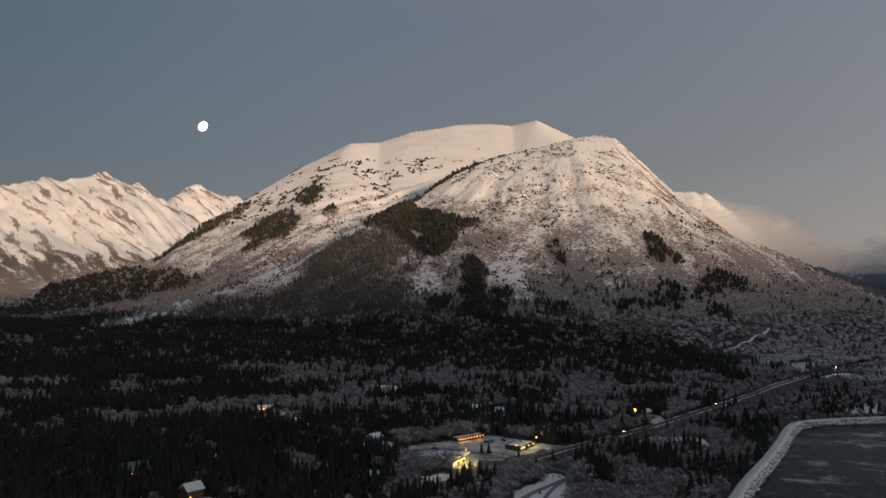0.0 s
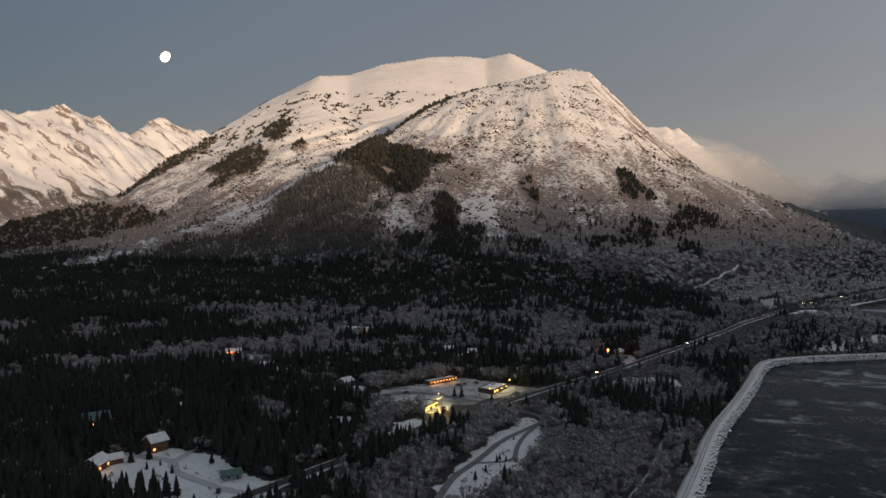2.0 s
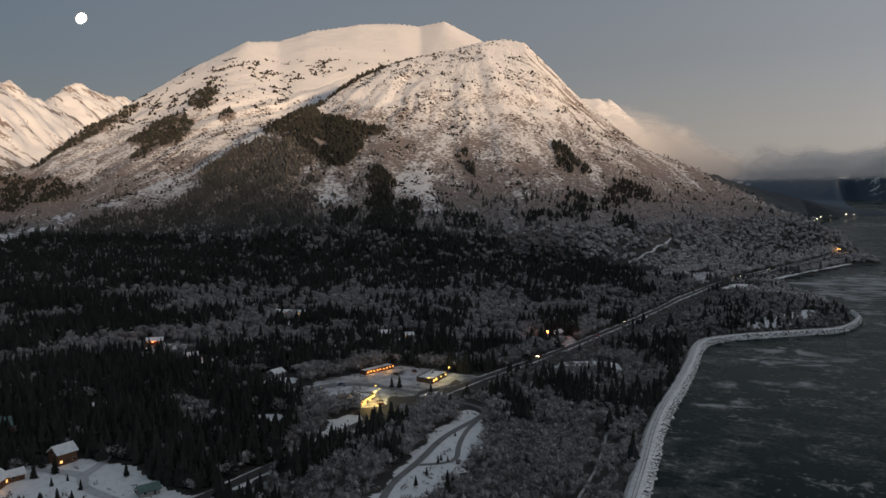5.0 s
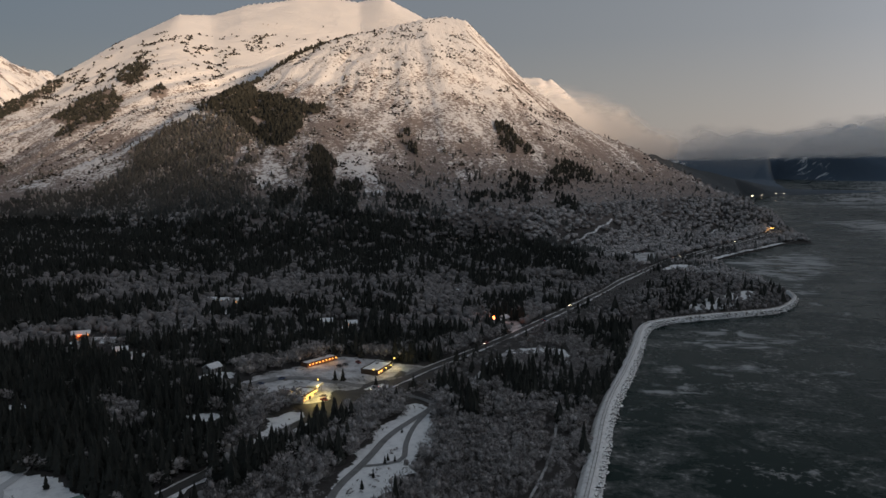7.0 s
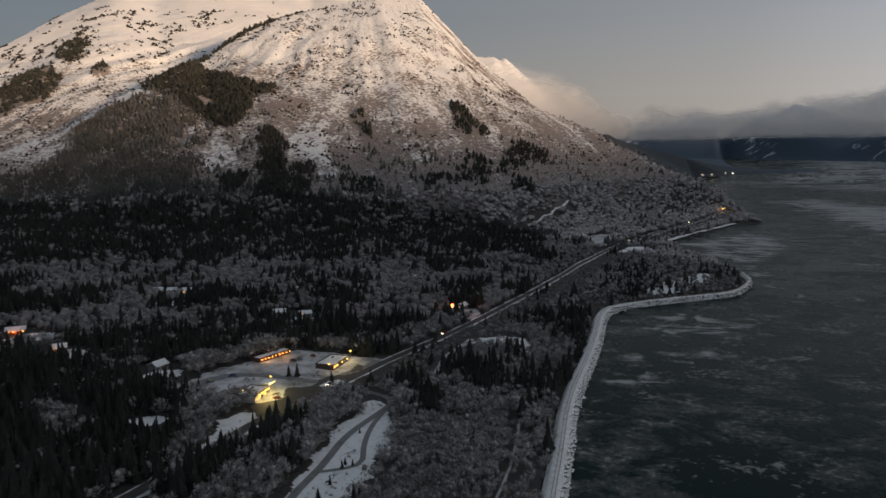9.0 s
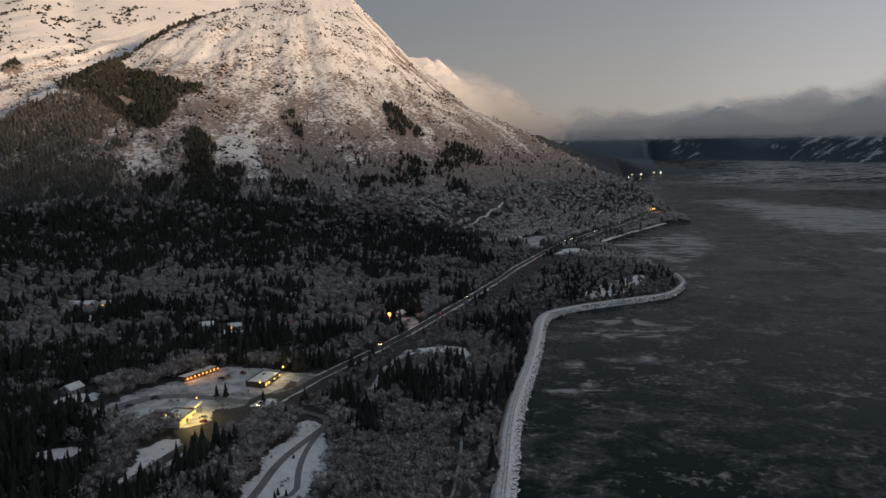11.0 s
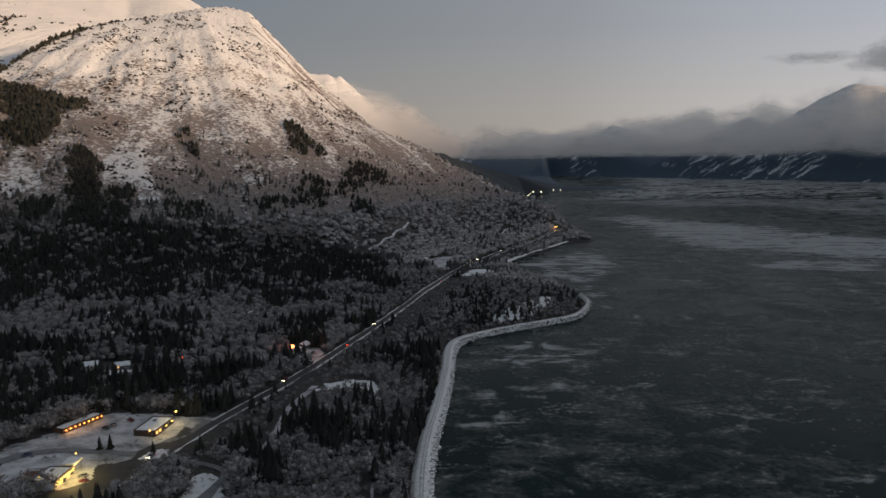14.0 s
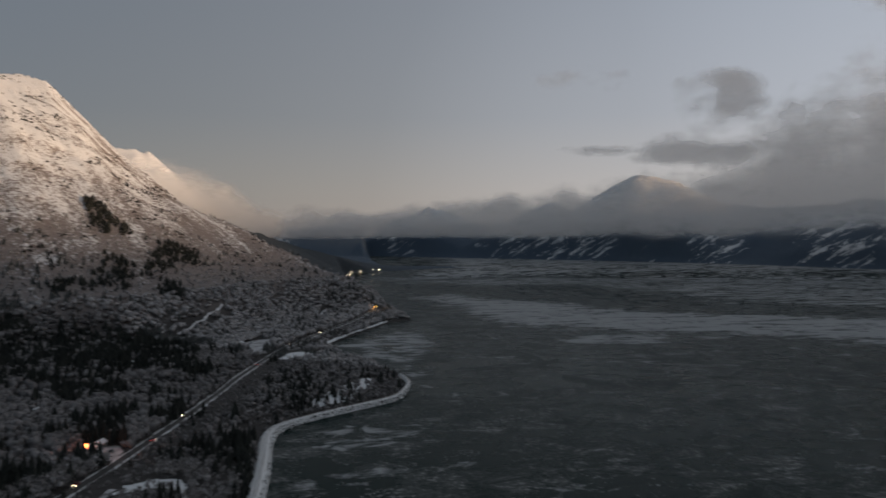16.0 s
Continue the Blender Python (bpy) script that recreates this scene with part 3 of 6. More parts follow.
def land_height(x, y):
    x, y = np.asarray(x, float), np.asarray(y, float)
    r = np.hypot(x - HUB[0], y - HUB[1])
    wet = inside(x, y, SEA)
    away = line_distance(x, y, SEA, True) * np.where(wet, -1, 1)
    inland = np.clip(away, 0, 2500)
    low = 3.0 + 5.0 * smooth(0, 60, inland) + 0.038 * np.maximum(inland - 150, 0) + 0.8 * (fbm(x / 90, y / 90, 3) - 0.5) * smooth(10, 120, inland)
    low = low + 26 * (fbm(x / 420, y / 420, 8) - 0.5) * smooth(250, 900, inland)
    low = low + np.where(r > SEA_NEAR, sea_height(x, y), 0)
    rough = fbm(x / 260, y / 260, 21, 5) - 0.5
    fall = np.arctan2(x - 1400, 2600 - y)
    flutes = fbm(fall * 26, r / 900, 31, 3) - 0.5
    wide = fbm(x / 120, y / 120, 44, 4) - 0.5
    hill = crest(x, y, CREST_SPUR, 0.40, 0.00006, 1.0, 0.8)
    hill = np.maximum(hill, crest(x, y, CREST_RIGHT, 0.42, 0.00006, 1.25, 1.3))
    hill = np.maximum(hill, crest(x, y, CREST_BACK, 0.44, 0.00005, 0.85, 0.8))
    far = np.maximum(crest(x, y, CREST_BEHIND, 0.6, 0, 0.9, 0.9), crest(x, y, CREST_DARK, 0.35, 0, 0.5, 0.9))
    far = np.maximum(far, np.maximum(crest(x, y, CREST_LEFT, 0.55, 0, 0.9, 0.9), crest(x, y, CREST_FAR_LEFT, 0.7, 0, 0.9, 0.9)))
    far = np.maximum(far, crest(x, y, CREST_LEFT_RIB, 0.6, 0, 0.9, 0.9))
    far = np.maximum(far, crest(x, y, CREST_ACROSS, 0.8, 0.0004, 0.55, 0.9))
    far = np.maximum(far, crest(x, y, CREST_SUN_BLOCK, 0.4, 0, 1.2, 0.9))
    up = smooth(40, 260, hill)
    hill = hill + up * (18 * flutes * smooth(0, 260, 640 - hill) + 26 * rough * smooth(0, 300, 620 - hill) + 10 * wide * smooth(-250, 200, 600 - hill))
    away_flutes = fbm((x + 0.5 * y) / 120, (y - 0.5 * x) / 420, 61, 4) - 0.5
    ribs = 1 - np.abs(2 * fbm((x + 0.5 * y) / 170, (y - 0.5 * x) / 900, 63, 5) - 1)
    north = (x < 1500) & (y > 3200)
    far = far + smooth(60, 300, far) * (np.where(north, 14, 60) * away_flutes + np.where(north, 10, 30) * wide + np.where(north, 75 * (ribs - 0.85), 0))
    crags = 1 - np.abs(2 * fbm((x + 0.5 * y) / 60, (y - 0.5 * x) / 300, 65, 4) - 1)
    far = far + np.where(north, smooth(250, 480, far) * 40 * (crags - 0.86), 0)
    gullies = 1 - np.abs(2 * fbm(fall * 40 + 2.5 * fbm(x / 160, y / 160, 35, 3), r / 420, 33, 3) - 1)
    hill = hill + up * (8 * (gullies - 0.85) * smooth(0, 200, 560 - hill) + 16 * (fbm(x / 210, y / 210, 37, 3) - 0.45))
    h = soft_max(low, soft_max(hill, far, 12.0), 18.0)
    h = np.where(away < 40, low + (h - low) * smooth(-5, 40, away), h)
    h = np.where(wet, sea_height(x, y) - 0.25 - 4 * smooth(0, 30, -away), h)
    return h - (h + 2.0) * smooth(7.0, 4.4, line_distance(x, y, RAIL_FINE))


# stands of spruce on the mountain
BROW = ((400, 1738), (470, 1760), (548, 1783), (567, 1680), (586, 1590), (636, 1543), (615, 1511), (565, 1521), (522, 1428), (469, 1398), (453, 1465), (431, 1522), (443, 1581), (418, 1618))
FLANK = ((245, 1644), (277, 1674), (336, 1687), (387, 1654), (449, 1584), (431, 1450), (380, 1364), (358, 1345), (378, 1290), (374, 1234), (450, 1206), (502, 1145), (621, 1098), (611, 1080), (387, 1137), (242, 1234), (21, 1462),
         (23, 1545), (76, 1570), (117, 1522), (192, 1525), (243, 1568))
STANDS = (BROW, ((428, 1151), (485, 1288), (517, 1352), (543, 1348), (537, 1293), (499, 1205), (500, 1185), (524, 1225), (555, 1226), (538, 1175), (506, 1144)),
          ((705, 1370), (735, 1384), (716, 1305), (702, 1276), (690, 1313)), ((947, 1380), (981, 1396), (973, 1353), (970, 1290), (953, 1258), (906, 1252), (885, 1271), (916, 1326)),
          ((794, 1135), (851, 1187), (884, 1195), (888, 1165), (851, 1117), (779, 1113)), ((967, 1213), (1030, 1244), (1093, 1236), (1062, 1193), (974, 1161), (900, 1114), (872, 1123)),
          ((709, 1130), (735, 1137), (780, 1115), (845, 1111), (825, 1093), (702, 1108)), ((898, 1111), (953, 1120), (923, 1078), (862, 1063)),
          ((396, 1239), (424, 1242), (449, 1225), (434, 1172), (384, 1187)), ((573, 1165), (620, 1183), (631, 1162), (639, 1129), (608, 1112), (565, 1130)))
BACK_STANDS = (((337, 2459), (396, 2505), (437, 2544), (398, 2310), (357, 2300), (337, 2347)), ((151, 2143), (204, 2279), (260, 2312), (327, 2251), (297, 2148), (268, 2114), (190, 2112), (160, 2095)),
               ((389, 2223), (432, 2277), (440, 2204), (416, 2180), (393, 2187)), ((-104, 2334), (53, 2504), (144, 2590), (209, 2669), (215, 2604), (160, 2554), (88, 2439), (1, 2362), (-77, 2343)),
               ((152, 2312), (234, 2383), (300, 2357), (324, 2282), (267, 2227), (183, 2186)), ((-105, 2282), (43, 2100), (0, 2079), (-137, 2095), (-262, 2049), (-343, 1835), (-450, 2000), (-300, 2300)))
# avalanche snow and open ground between them
CHUTES = (((567, 1349), (613, 1376), (646, 1357), (599, 1256), (581, 1181), (540, 1184), (556, 1229), (524, 1231), (504, 1203)), ((411, 1433), (445, 1451), (424, 1406), (372, 1347), (394, 1395)),
          ((407, 1331), (451, 1394), (454, 1357), (448, 1310), (493, 1375), (497, 1357), (436, 1274), (402, 1262), (385, 1269)), ((470, 1580), (490, 1600), (500, 1560), (478, 1545)))
SPUR_SNOW = ((360, 1732), (254, 1700), (155, 1662), (44, 1608), (23, 1559), (76, 1575), (118, 1529), (194, 1535), (244, 1570), (245, 1644), (275, 1697), (341, 1711))
EAST_RIBS = ((1345, 2060), (1365, 1930), (1355, 1810), (1335, 1660), (1320, 1500), (1240, 1480), (1190, 1650), (1170, 1800), (1200, 1950), (1280, 2060))


def in_rings(x, y, rings, wander=26.0):
    """Within any of the rings, whose edges wander with the lie of the ground."""
    u = x + wander * (fbm(x / 23, y / 23, 83, 3) - 0.44) + wander * 0.8 * (fbm(x / 7, y / 7, 85, 2) - 0.37)
    v = y + wander * (fbm(x / 23, y / 23, 84, 3) - 0.44) + wander * 0.8 * (fbm(x / 7, y / 7, 86, 2) - 0.37)
    most = np.zeros(np.shape(x), bool)
    for ring in rings:
        most |= inside(u, v, ring)
    return most


def mesh_object(name, verts, faces, material, smooth_faces=True):
    me = bpy.data.meshes.new(name)
    verts, faces = np.asarray(verts, np.float32), np.asarray(faces, np.int32)
    n = faces.shape[1]
    me.vertices.add(len(verts))
    me.vertices.foreach_set("co", verts.ravel())
    me.loops.add(faces.size)
    me.loops.foreach_set("vertex_index", faces.ravel())
    me.polygons.add(len(faces))
    me.polygons.foreach_set("loop_start", np.arange(0, faces.size, n, dtype=np.int32))
    me.polygons.foreach_set("use_smooth", np.full(len(faces), smooth_faces))
    me.update(calc_edges=True)
    me.validate()
    me.materials.append(material)
    return new(name, me)


def ground_sheet():
    az = np.radians(np.concatenate([np.arange(-24, 60, 0.2), np.arange(60, 112, 0.3), np.arange(112, 336, 3.0)]))
    rad = np.concatenate([np.geomspace(40, 250, 30, endpoint=False), np.geomspace(250, 1000, 107, endpoint=False), np.arange(1000, 2300, 10.0), np.arange(2300, 3100, 16.0), np.arange(3100, 5620, 20.0)])
    A, R = np.meshgrid(az, rad)
    x, y = HUB[0] + R * np.sin(A), HUB[1] + R * np.cos(A)
    z = land_height(x.ravel(), y.ravel())
    v = np.stack([x.ravel(), y.ravel(), z], 1)
    n, m = len(az), len(rad)
    i, j = np.meshgrid(np.arange(m - 1), np.arange(n), indexing="ij")
    k = (j + 1) % n
    f = np.stack([i * n + j, i * n + k, (i + 1) * n + k, (i + 1) * n + j], -1).reshape(-1, 4)
    f = f[:, ::-1]
    v = np.concatenate([v, [[HUB[0], HUB[1], float(land_height(np.array([HUB[0]]), np.array([HUB[1]]))[0])]]])
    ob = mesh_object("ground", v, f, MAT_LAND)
    bm = bmesh.new()
    bm.from_mesh(ob.data)
    bm.verts.ensure_lookup_table()
    for q in range(n):
        bm.faces.new((bm.verts[len(v) - 1], bm.verts[(q + 1) % n], bm.verts[q]))
    bm.to_mesh(ob.data)
    bm.free()
    px, py = v[:, 0], v[:, 1]
    bare = np.where(in_rings(px, py, CHUTES, 20.0), 0.22 + 0.9 * (fbm(px / 14, py / 14, 17) - 0.3), 0.0)
    strip = smooth(75, 30, line_distance(px, py, CREST_SPUR[8:])) * smooth(0.36, 0.5, fbm(px / 30, py / 30, 15))
    bare = np.maximum(np.maximum(bare, strip * 0.62), np.where(inside(px, py, SPUR_SNOW), 0.22 + 0.6 * (fbm(px / 40, py / 40, 16) - 0.45), 0.0))
    rib = np.where(inside(px, py, EAST_RIBS), smooth(0, 60, line_distance(px, py, EAST_RIBS, True)), 0.0)
    thick = np.where(in_rings(px, py, STANDS + BACK_STANDS), 1.0, 0.0) + np.where(in_rings(px, py, (FLANK,), 70.0), 0.7, 0.0)
    for key, value in (("open_snow", bare), ("rib", rib), ("thicket", thick)):
        ob.data.attributes.new(key, "FLOAT", "POINT").data.foreach_set("value", value.astype(np.float32))
    return tagged(ob, "snow-covered valley floor rising into brushy, gullied mountains", "ground", kind="structure")


# belts of pack ice, and how closely packed
ICE_BELTS = ((0.74, ((1931, 1218), (2084, 1196), (1929, 969), (1880, 753), (1724, 523), (1736, 379), (1764, 213), (1826, 41), (1700, -400), (1300, -400), (1332, 57), (1378, 188), (1348, 361), (1342, 561), (1351, 714), (1569, 889))),
             (0.50, ((2632, 1785), (3231, 1512), (3584, 809), (3695, -23), (3500, -900), (2093, -600), (2093, 32), (2097, 368), (2396, 571), (2702, 1046), (2528, 1315))),
             (0.60, ((2632, 1860), (3420, 2000), (4300, 2700), (4300, -1000), (3600, -900), (3695, -23), (3584, 809), (3231, 1512))),
             (0.36, ((509, 470), (550, 477), (586, 455), (585, 407), (522, 407), (483, 437))), (0.52, ((946, 765), (1119, 809), (1216, 800), (1038, 654), (875, 595), (740, 512), (788, 566), (878, 667))),
             (0.60, ((1174, 529), (1293, 460), (1339, 370), (1193, 339), (1156, 434), (1145, 485))), (0.26, ((346, 369), (406, 411), (425, 407), (446, 380), (429, 347), (392, 367), (362, 364))))


def water_sheet():
    az = np.radians(np.concatenate([np.arange(-5, 112, 0.5), np.arange(112, 355, 5.0)]))
    rad = np.concatenate([[0.5, 60.0], np.geomspace(150, 5200, 200)])
    A, R = np.meshgrid(az, rad)
    x, y = HUB[0] + R * np.sin(A), HUB[1] + R * np.cos(A)
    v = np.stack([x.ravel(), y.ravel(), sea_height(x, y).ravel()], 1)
    n, m = len(az), len(rad)
    i, j = np.meshgrid(np.arange(m - 1), np.arange(n), indexing="ij")
    k = (j + 1) % n
    f = np.stack([i * n + j, (i + 1) * n + j, (i + 1) * n + k, i * n + k], -1).reshape(-1, 4)
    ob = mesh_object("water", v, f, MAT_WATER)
    px, py = v[:, 0], v[:, 1]
    belt = np.zeros(len(v))
    for packed, ring in ICE_BELTS:
        soft = 0.05 * np.hypot(*np.ptp(np.array(ring, float), axis=0))
        edge = line_distance(px, py, ring, True) * np.where(inside(px, py, ring), 1, -1)
        belt = np.maximum(belt, packed * smooth(-soft, soft, edge))
    ob.data.attributes.new("belt", "FLOAT", "POINT").data.foreach_set("value", belt.astype(np.float32))
    return tagged(ob, "dark tidal water with drifting pans and belts of grey ice", "water", kind="structure")


# ---- roads, railway, open snow ----
HIGHWAY = ((-60, 265), (0, 312), (66, 354), (113, 387), (161, 422), (196, 438), (224, 451), (260, 471), (333, 505), (400, 542), (500, 598), (634, 678), (790, 770),
           (940, 840), (1136, 910), (1300, 975), (1400, 1025), (1440, 1060))
LANE = ((96, 275), (124, 317), (134, 330), (147, 341), (159, 352), (178, 372), (200, 386), (215, 395), (223, 402), (221, 416), (214, 432), (216, 446))
LOOP = ((215, 395), (195, 377), (179, 356), (172, 342), (164, 339), (150, 344))
TRAIL = ((170, 255), (192, 279), (213, 296), (235, 316), (260, 342), (285, 370), (300, 400))
SIDE_LANE = ((335, 482), (309, 466), (295, 455), (274, 435), (252, 414), (241, 405))
CLEARING_ROAD = ((-30, 300), (10, 312), (38, 321), (54, 328), (86, 353))
LOT = ((122, 476), (132, 492), (147, 502), (171, 512), (200, 520), (222, 528), (240, 505), (252, 482), (262, 478), (246, 466), (224, 457), (200, 446), (176, 434), (160, 436), (150, 446), (138, 462))
CLEARING = ((-14, 408), (-3, 415), (22, 409), (34, 394), (47, 368), (60, 340), (46, 318), (18, 326), (-13, 342), (-22, 372))
LANE_SNOW = ((112, 306), (146, 350), (172, 380), (196, 394), (206, 406), (216, 412), (219, 396), (208, 374), (196, 355), (176, 334), (150, 312), (128, 296))
VERGE = ((116, 392), (128, 414), (140, 432), (152, 432), (159, 420), (152, 408), (136, 395))
POND = ((322, 470), (340, 480), (358, 481), (369, 466), (362, 448), (346, 430), (339, 436), (352, 456), (349, 465), (336, 467))
LAYBY = ((765, 735), (811, 763), (839, 745), (818, 716), (770, 706))
LOT_TRACK = ((132, 476), (151, 491), (171, 493), (190, 474), (206, 452), (222, 459), (240, 464), (254, 474))
STOPPING = ((772, 780), (800, 822), (832, 872), (880, 898), (920, 884), (896, 862), (880, 842), (846, 826), (822, 800))
BEACH = ((940, 797), (990, 818), (1090, 849), (1180, 874), (1262, 899))
GATE_YARD = ((362, 540), (364, 566), (386, 576), (402, 566), (394, 548), (376, 532))
CAMP_SNOW = ((575, 528), (600, 545), (640, 552), (690, 566), (720, 556), (690, 535), (640, 520), (600, 517))
APRON = ((155, 441), (152, 415), (156, 410), (168, 416), (183, 422), (199, 432), (215, 444), (230, 453), (242, 468), (240, 478), (224, 460), (209, 464), (195, 449), (185, 459), (179, 450), (175, 440), (166, 439))
ISLAND_STRIP = ((174, 422), (178, 421), (198, 430), (201, 433), (196, 434), (184, 428))
ISLAND = ((199, 449), (204, 441), (214, 441), (219, 449), (213, 456))
DARK_WOOD = ((20, 1451), (385, 1133), (679, 1020), (827, 989), (821, 914), (646, 779), (487, 811), (338, 875), (234, 933), (124, 939), (17, 896), (-200, 1000), (-300, 1400))
GREY_WOOD = ((46, 907), (236, 891), (450, 777), (520, 660), (427, 613), (391, 598), (321, 640), (229, 708), (130, 760), (60, 797))
BIRCHES = ((208, 378), (256, 348), (262, 342), (214, 290), (196, 272), (150, 300), (178, 338))
SPRUCES = ((231, 414), (253, 427), (282, 452), (302, 446), (314, 428), (308, 408), (283, 378), (253, 364), (229, 386))
THICKET = ((222, 436), (300, 478), (400, 532), (520, 600), (560, 560), (500, 514), (440, 466), (370, 410), (312, 372), (300, 398), (312, 420), (278, 440))
TRACK_CUT = ((812, 976), (838, 993), (858, 996), (884, 1013), (909, 1018), (934, 1036), (958, 1042), (994, 1066))
DRIVE = ((54, 328), (36, 345), (22, 362), (12, 380), (14, 392), (3, 400), (-5, 406), (-12, 414))
DRIVE_EAST = ((24, 412), (21, 402), (14, 392))
TRACK_CUT_EAST = ((1238, 1035), (1262, 1062), (1300, 1085), (1340, 1100))


def ribbon(name, line, width, material, lift=0.35, crown=0.0, step=6.0, ragged=0.0):
    p = fine_line(line, step)
    sides = []
    for s in (-1, -0.5, 0, 0.5, 1):
        swell = 1 + ragged * (2 * fbm(p[:, 0] / 9 + 31 * s, p[:, 1] / 9, 23, 3) - 0.9)
        sides.append(p + (offset_line(p, s * width / 2) - p) * swell[:, None])
    mid = land_height(p[:, 0], p[:, 1])
    v = []
    for k, q in enumerate(sides):
        h = np.maximum(land_height(q[:, 0], q[:, 1]), mid - 0.5) + lift + crown * (1 - abs(k - 2) / 2)
        v.append(np.stack([q[:, 0], q[:, 1], h], 1))
    v, n = np.concatenate(v), len(p)
    f = [(k * n + i, (k + 1) * n + i, (k + 1) * n + i + 1, k * n + i + 1) for k in range(4) for i in range(n - 1)]
    return mesh_object(name, v, f, material)


def snow_patch(name, ring, material, lift=0.25, cell=1.6, bumps=0.25, ragged=True):
    ring = fine_line(ring + ring[:1], 4.0)
    x0, y0, x1, y1 = *(ring.min(0) - 6), *(ring.max(0) + 6)
    nx, ny = int((x1 - x0) / cell) + 2, int((y1 - y0) / cell) + 2
    X, Y = np.meshgrid(x0 + np.arange(nx) * cell, y0 + np.arange(ny) * cell)
    X, Y = X.ravel(), Y.ravel()
    X, Y = X + (value_noise(X, Y, 5) - 0.5) * cell * 0.7, Y + (value_noise(X, Y, 6) - 0.5) * cell * 0.7
    keep = ragged_inside(X, Y, ring) if ragged else inside(X, Y, ring)
    z = land_height(X, Y) + lift + bumps * (fbm(X / 5, Y / 5, 71) - 0.4)
    i, j = np.meshgrid(np.arange(ny - 1), np.arange(nx - 1), indexing="ij")
    f = np.stack([i * nx + j, i * nx + j + 1, (i + 1) * nx + j + 1, (i + 1) * nx + j], -1).reshape(-1, 4)
    f = f[keep[f].all(1)]
    used = np.unique(f)
    renum = np.full(nx * ny, -1)
    renum[used] = np.arange(len(used))
    return mesh_object(name, np.stack([X, Y, z], 1)[used], renum[f], material)


def railway():
    line = fine_line(RAIL, 6.0)
    prof = ((-5.4, 0.2), (-4.2, 1.6), (-3.4, 2.6), (-2.6, 3.3), (2.0, 3.3), (3.0, 2.2), (4.4, -0.4), (6.2, -3.2))
    slim = np.interp(line[:, 0], (490, 530), (1.0, 0.55))[:, None]
    v = []
    for k, (s, h) in enumerate(prof):
        q = line + (offset_line(line, s) - line) * slim
        base = 2.0 + h + 0.35 * (value_noise(q[:, 0] / 3, q[:, 1] / 3, 90 + k) - 0.5)
        v.append(np.stack([q[:, 0], q[:, 1], base], 1))
    n = len(line)
    f = [(k * n + i, (k + 1) * n + i, (k + 1) * n + i + 1, k * n + i + 1) for k in range(len(prof) - 1) for i in range(n - 1)]
    bank = mesh_object("railway_embankment", np.concatenate(v), f, MAT_BALLAST)
    tagged(bank, "snow-covered railway embankment along the icy shore", "embankment", kind="structure")
    for s in (-0.75, 0.75):
        v = []
        for w, h in ((-0.09, 5.3), (-0.09, 5.58), (0.09, 5.58), (0.09, 5.3)):
            q = offset_line(line, s + w)
            v.append(np.stack([q[:, 0], q[:, 1], np.full(n, h)], 1))
        f = [(k * n + i, (k + 1) * n + i, (k + 1) * n + i + 1, k * n + i + 1) for k in range(3) for i in range(n - 1)]
        rail = mesh_object("rail", np.concatenate(v), f, MAT_STEEL)
        rail.parent = bank
    # boulders along the water side
    rng = np.random.default_rng(4)
    fine = fine_line(RAIL, 1.2)
    edge = offset_line(fine, 1.0) - fine
    verts, faces = [], []
    shapes = []
    for k in range(6):
        bm = bmesh.new()
        bmesh.ops.create_icosphere(bm, subdivisions=1, radius=1.0)
        for q in bm.verts:
            q.co *= rng.uniform(0.7, 1.2)
        bm.verts.ensure_lookup_table()
        shapes.append((np.array([q.co[:] for q in bm.verts]), np.array([[w.index for w in g.verts] for g in bm.faces])))
        bm.free()
    count = 0
    for i in range(len(fine)):
        for _ in range(3 if fine[i, 0] < 540 else 2):
            sv, sf = shapes[rng.integers(6)]
            s = rng.uniform(2.7, 5.4)
            size = rng.uniform(0.4, 1.0)
            at = fine[i] + edge[i] * s * (1.0 if fine[i, 0] < 530 else 0.62) + rng.normal(0, 0.5, 2)
            z = 2.0 + 2.7 - (s - 2.7) * 1.75
            verts.append(sv * size * np.array([1.2, 1.0, 0.8]) + [at[0], at[1], max(z, -0.2)])
            faces.append(sf + count)
            count += len(sv)
    rocks = mesh_object("riprap", np.concatenate(verts), np.concatenate(faces), MAT_RIPRAP, False)
    tagged(rocks, "snow-dusted dark boulders banked along the water's edge", "rocks", kind="stuff")


# ---- trees ----


def merge(parts):
    v, f, k = [], [], 0
    for a, b in parts:
        v.append(np.asarray(a, float))
        f.append(np.asarray(b, int) + k)
        k += len(a)
    return np.concatenate(v), np.concatenate(f)


def skirt(rng, z0, z1, r, sides, droop):
    """One ragged whorl of spruce boughs."""
    a = np.arange(sides) * 2 * math.pi / sides + rng.uniform(0, 6)
    rr = r * rng.uniform(0.75, 1.25, sides) * np.where(np.arange(sides) % 2, 0.5, 1.0)
    v = [(0, 0, z1)] + [(rr[i] * math.cos(a[i]), rr[i] * math.sin(a[i]), z0 - droop * rng.uniform(0, 1) * r) for i in range(sides)]
    f = [(0, 1 + i, 1 + (i + 1) % sides) for i in range(sides)]
    return v, f


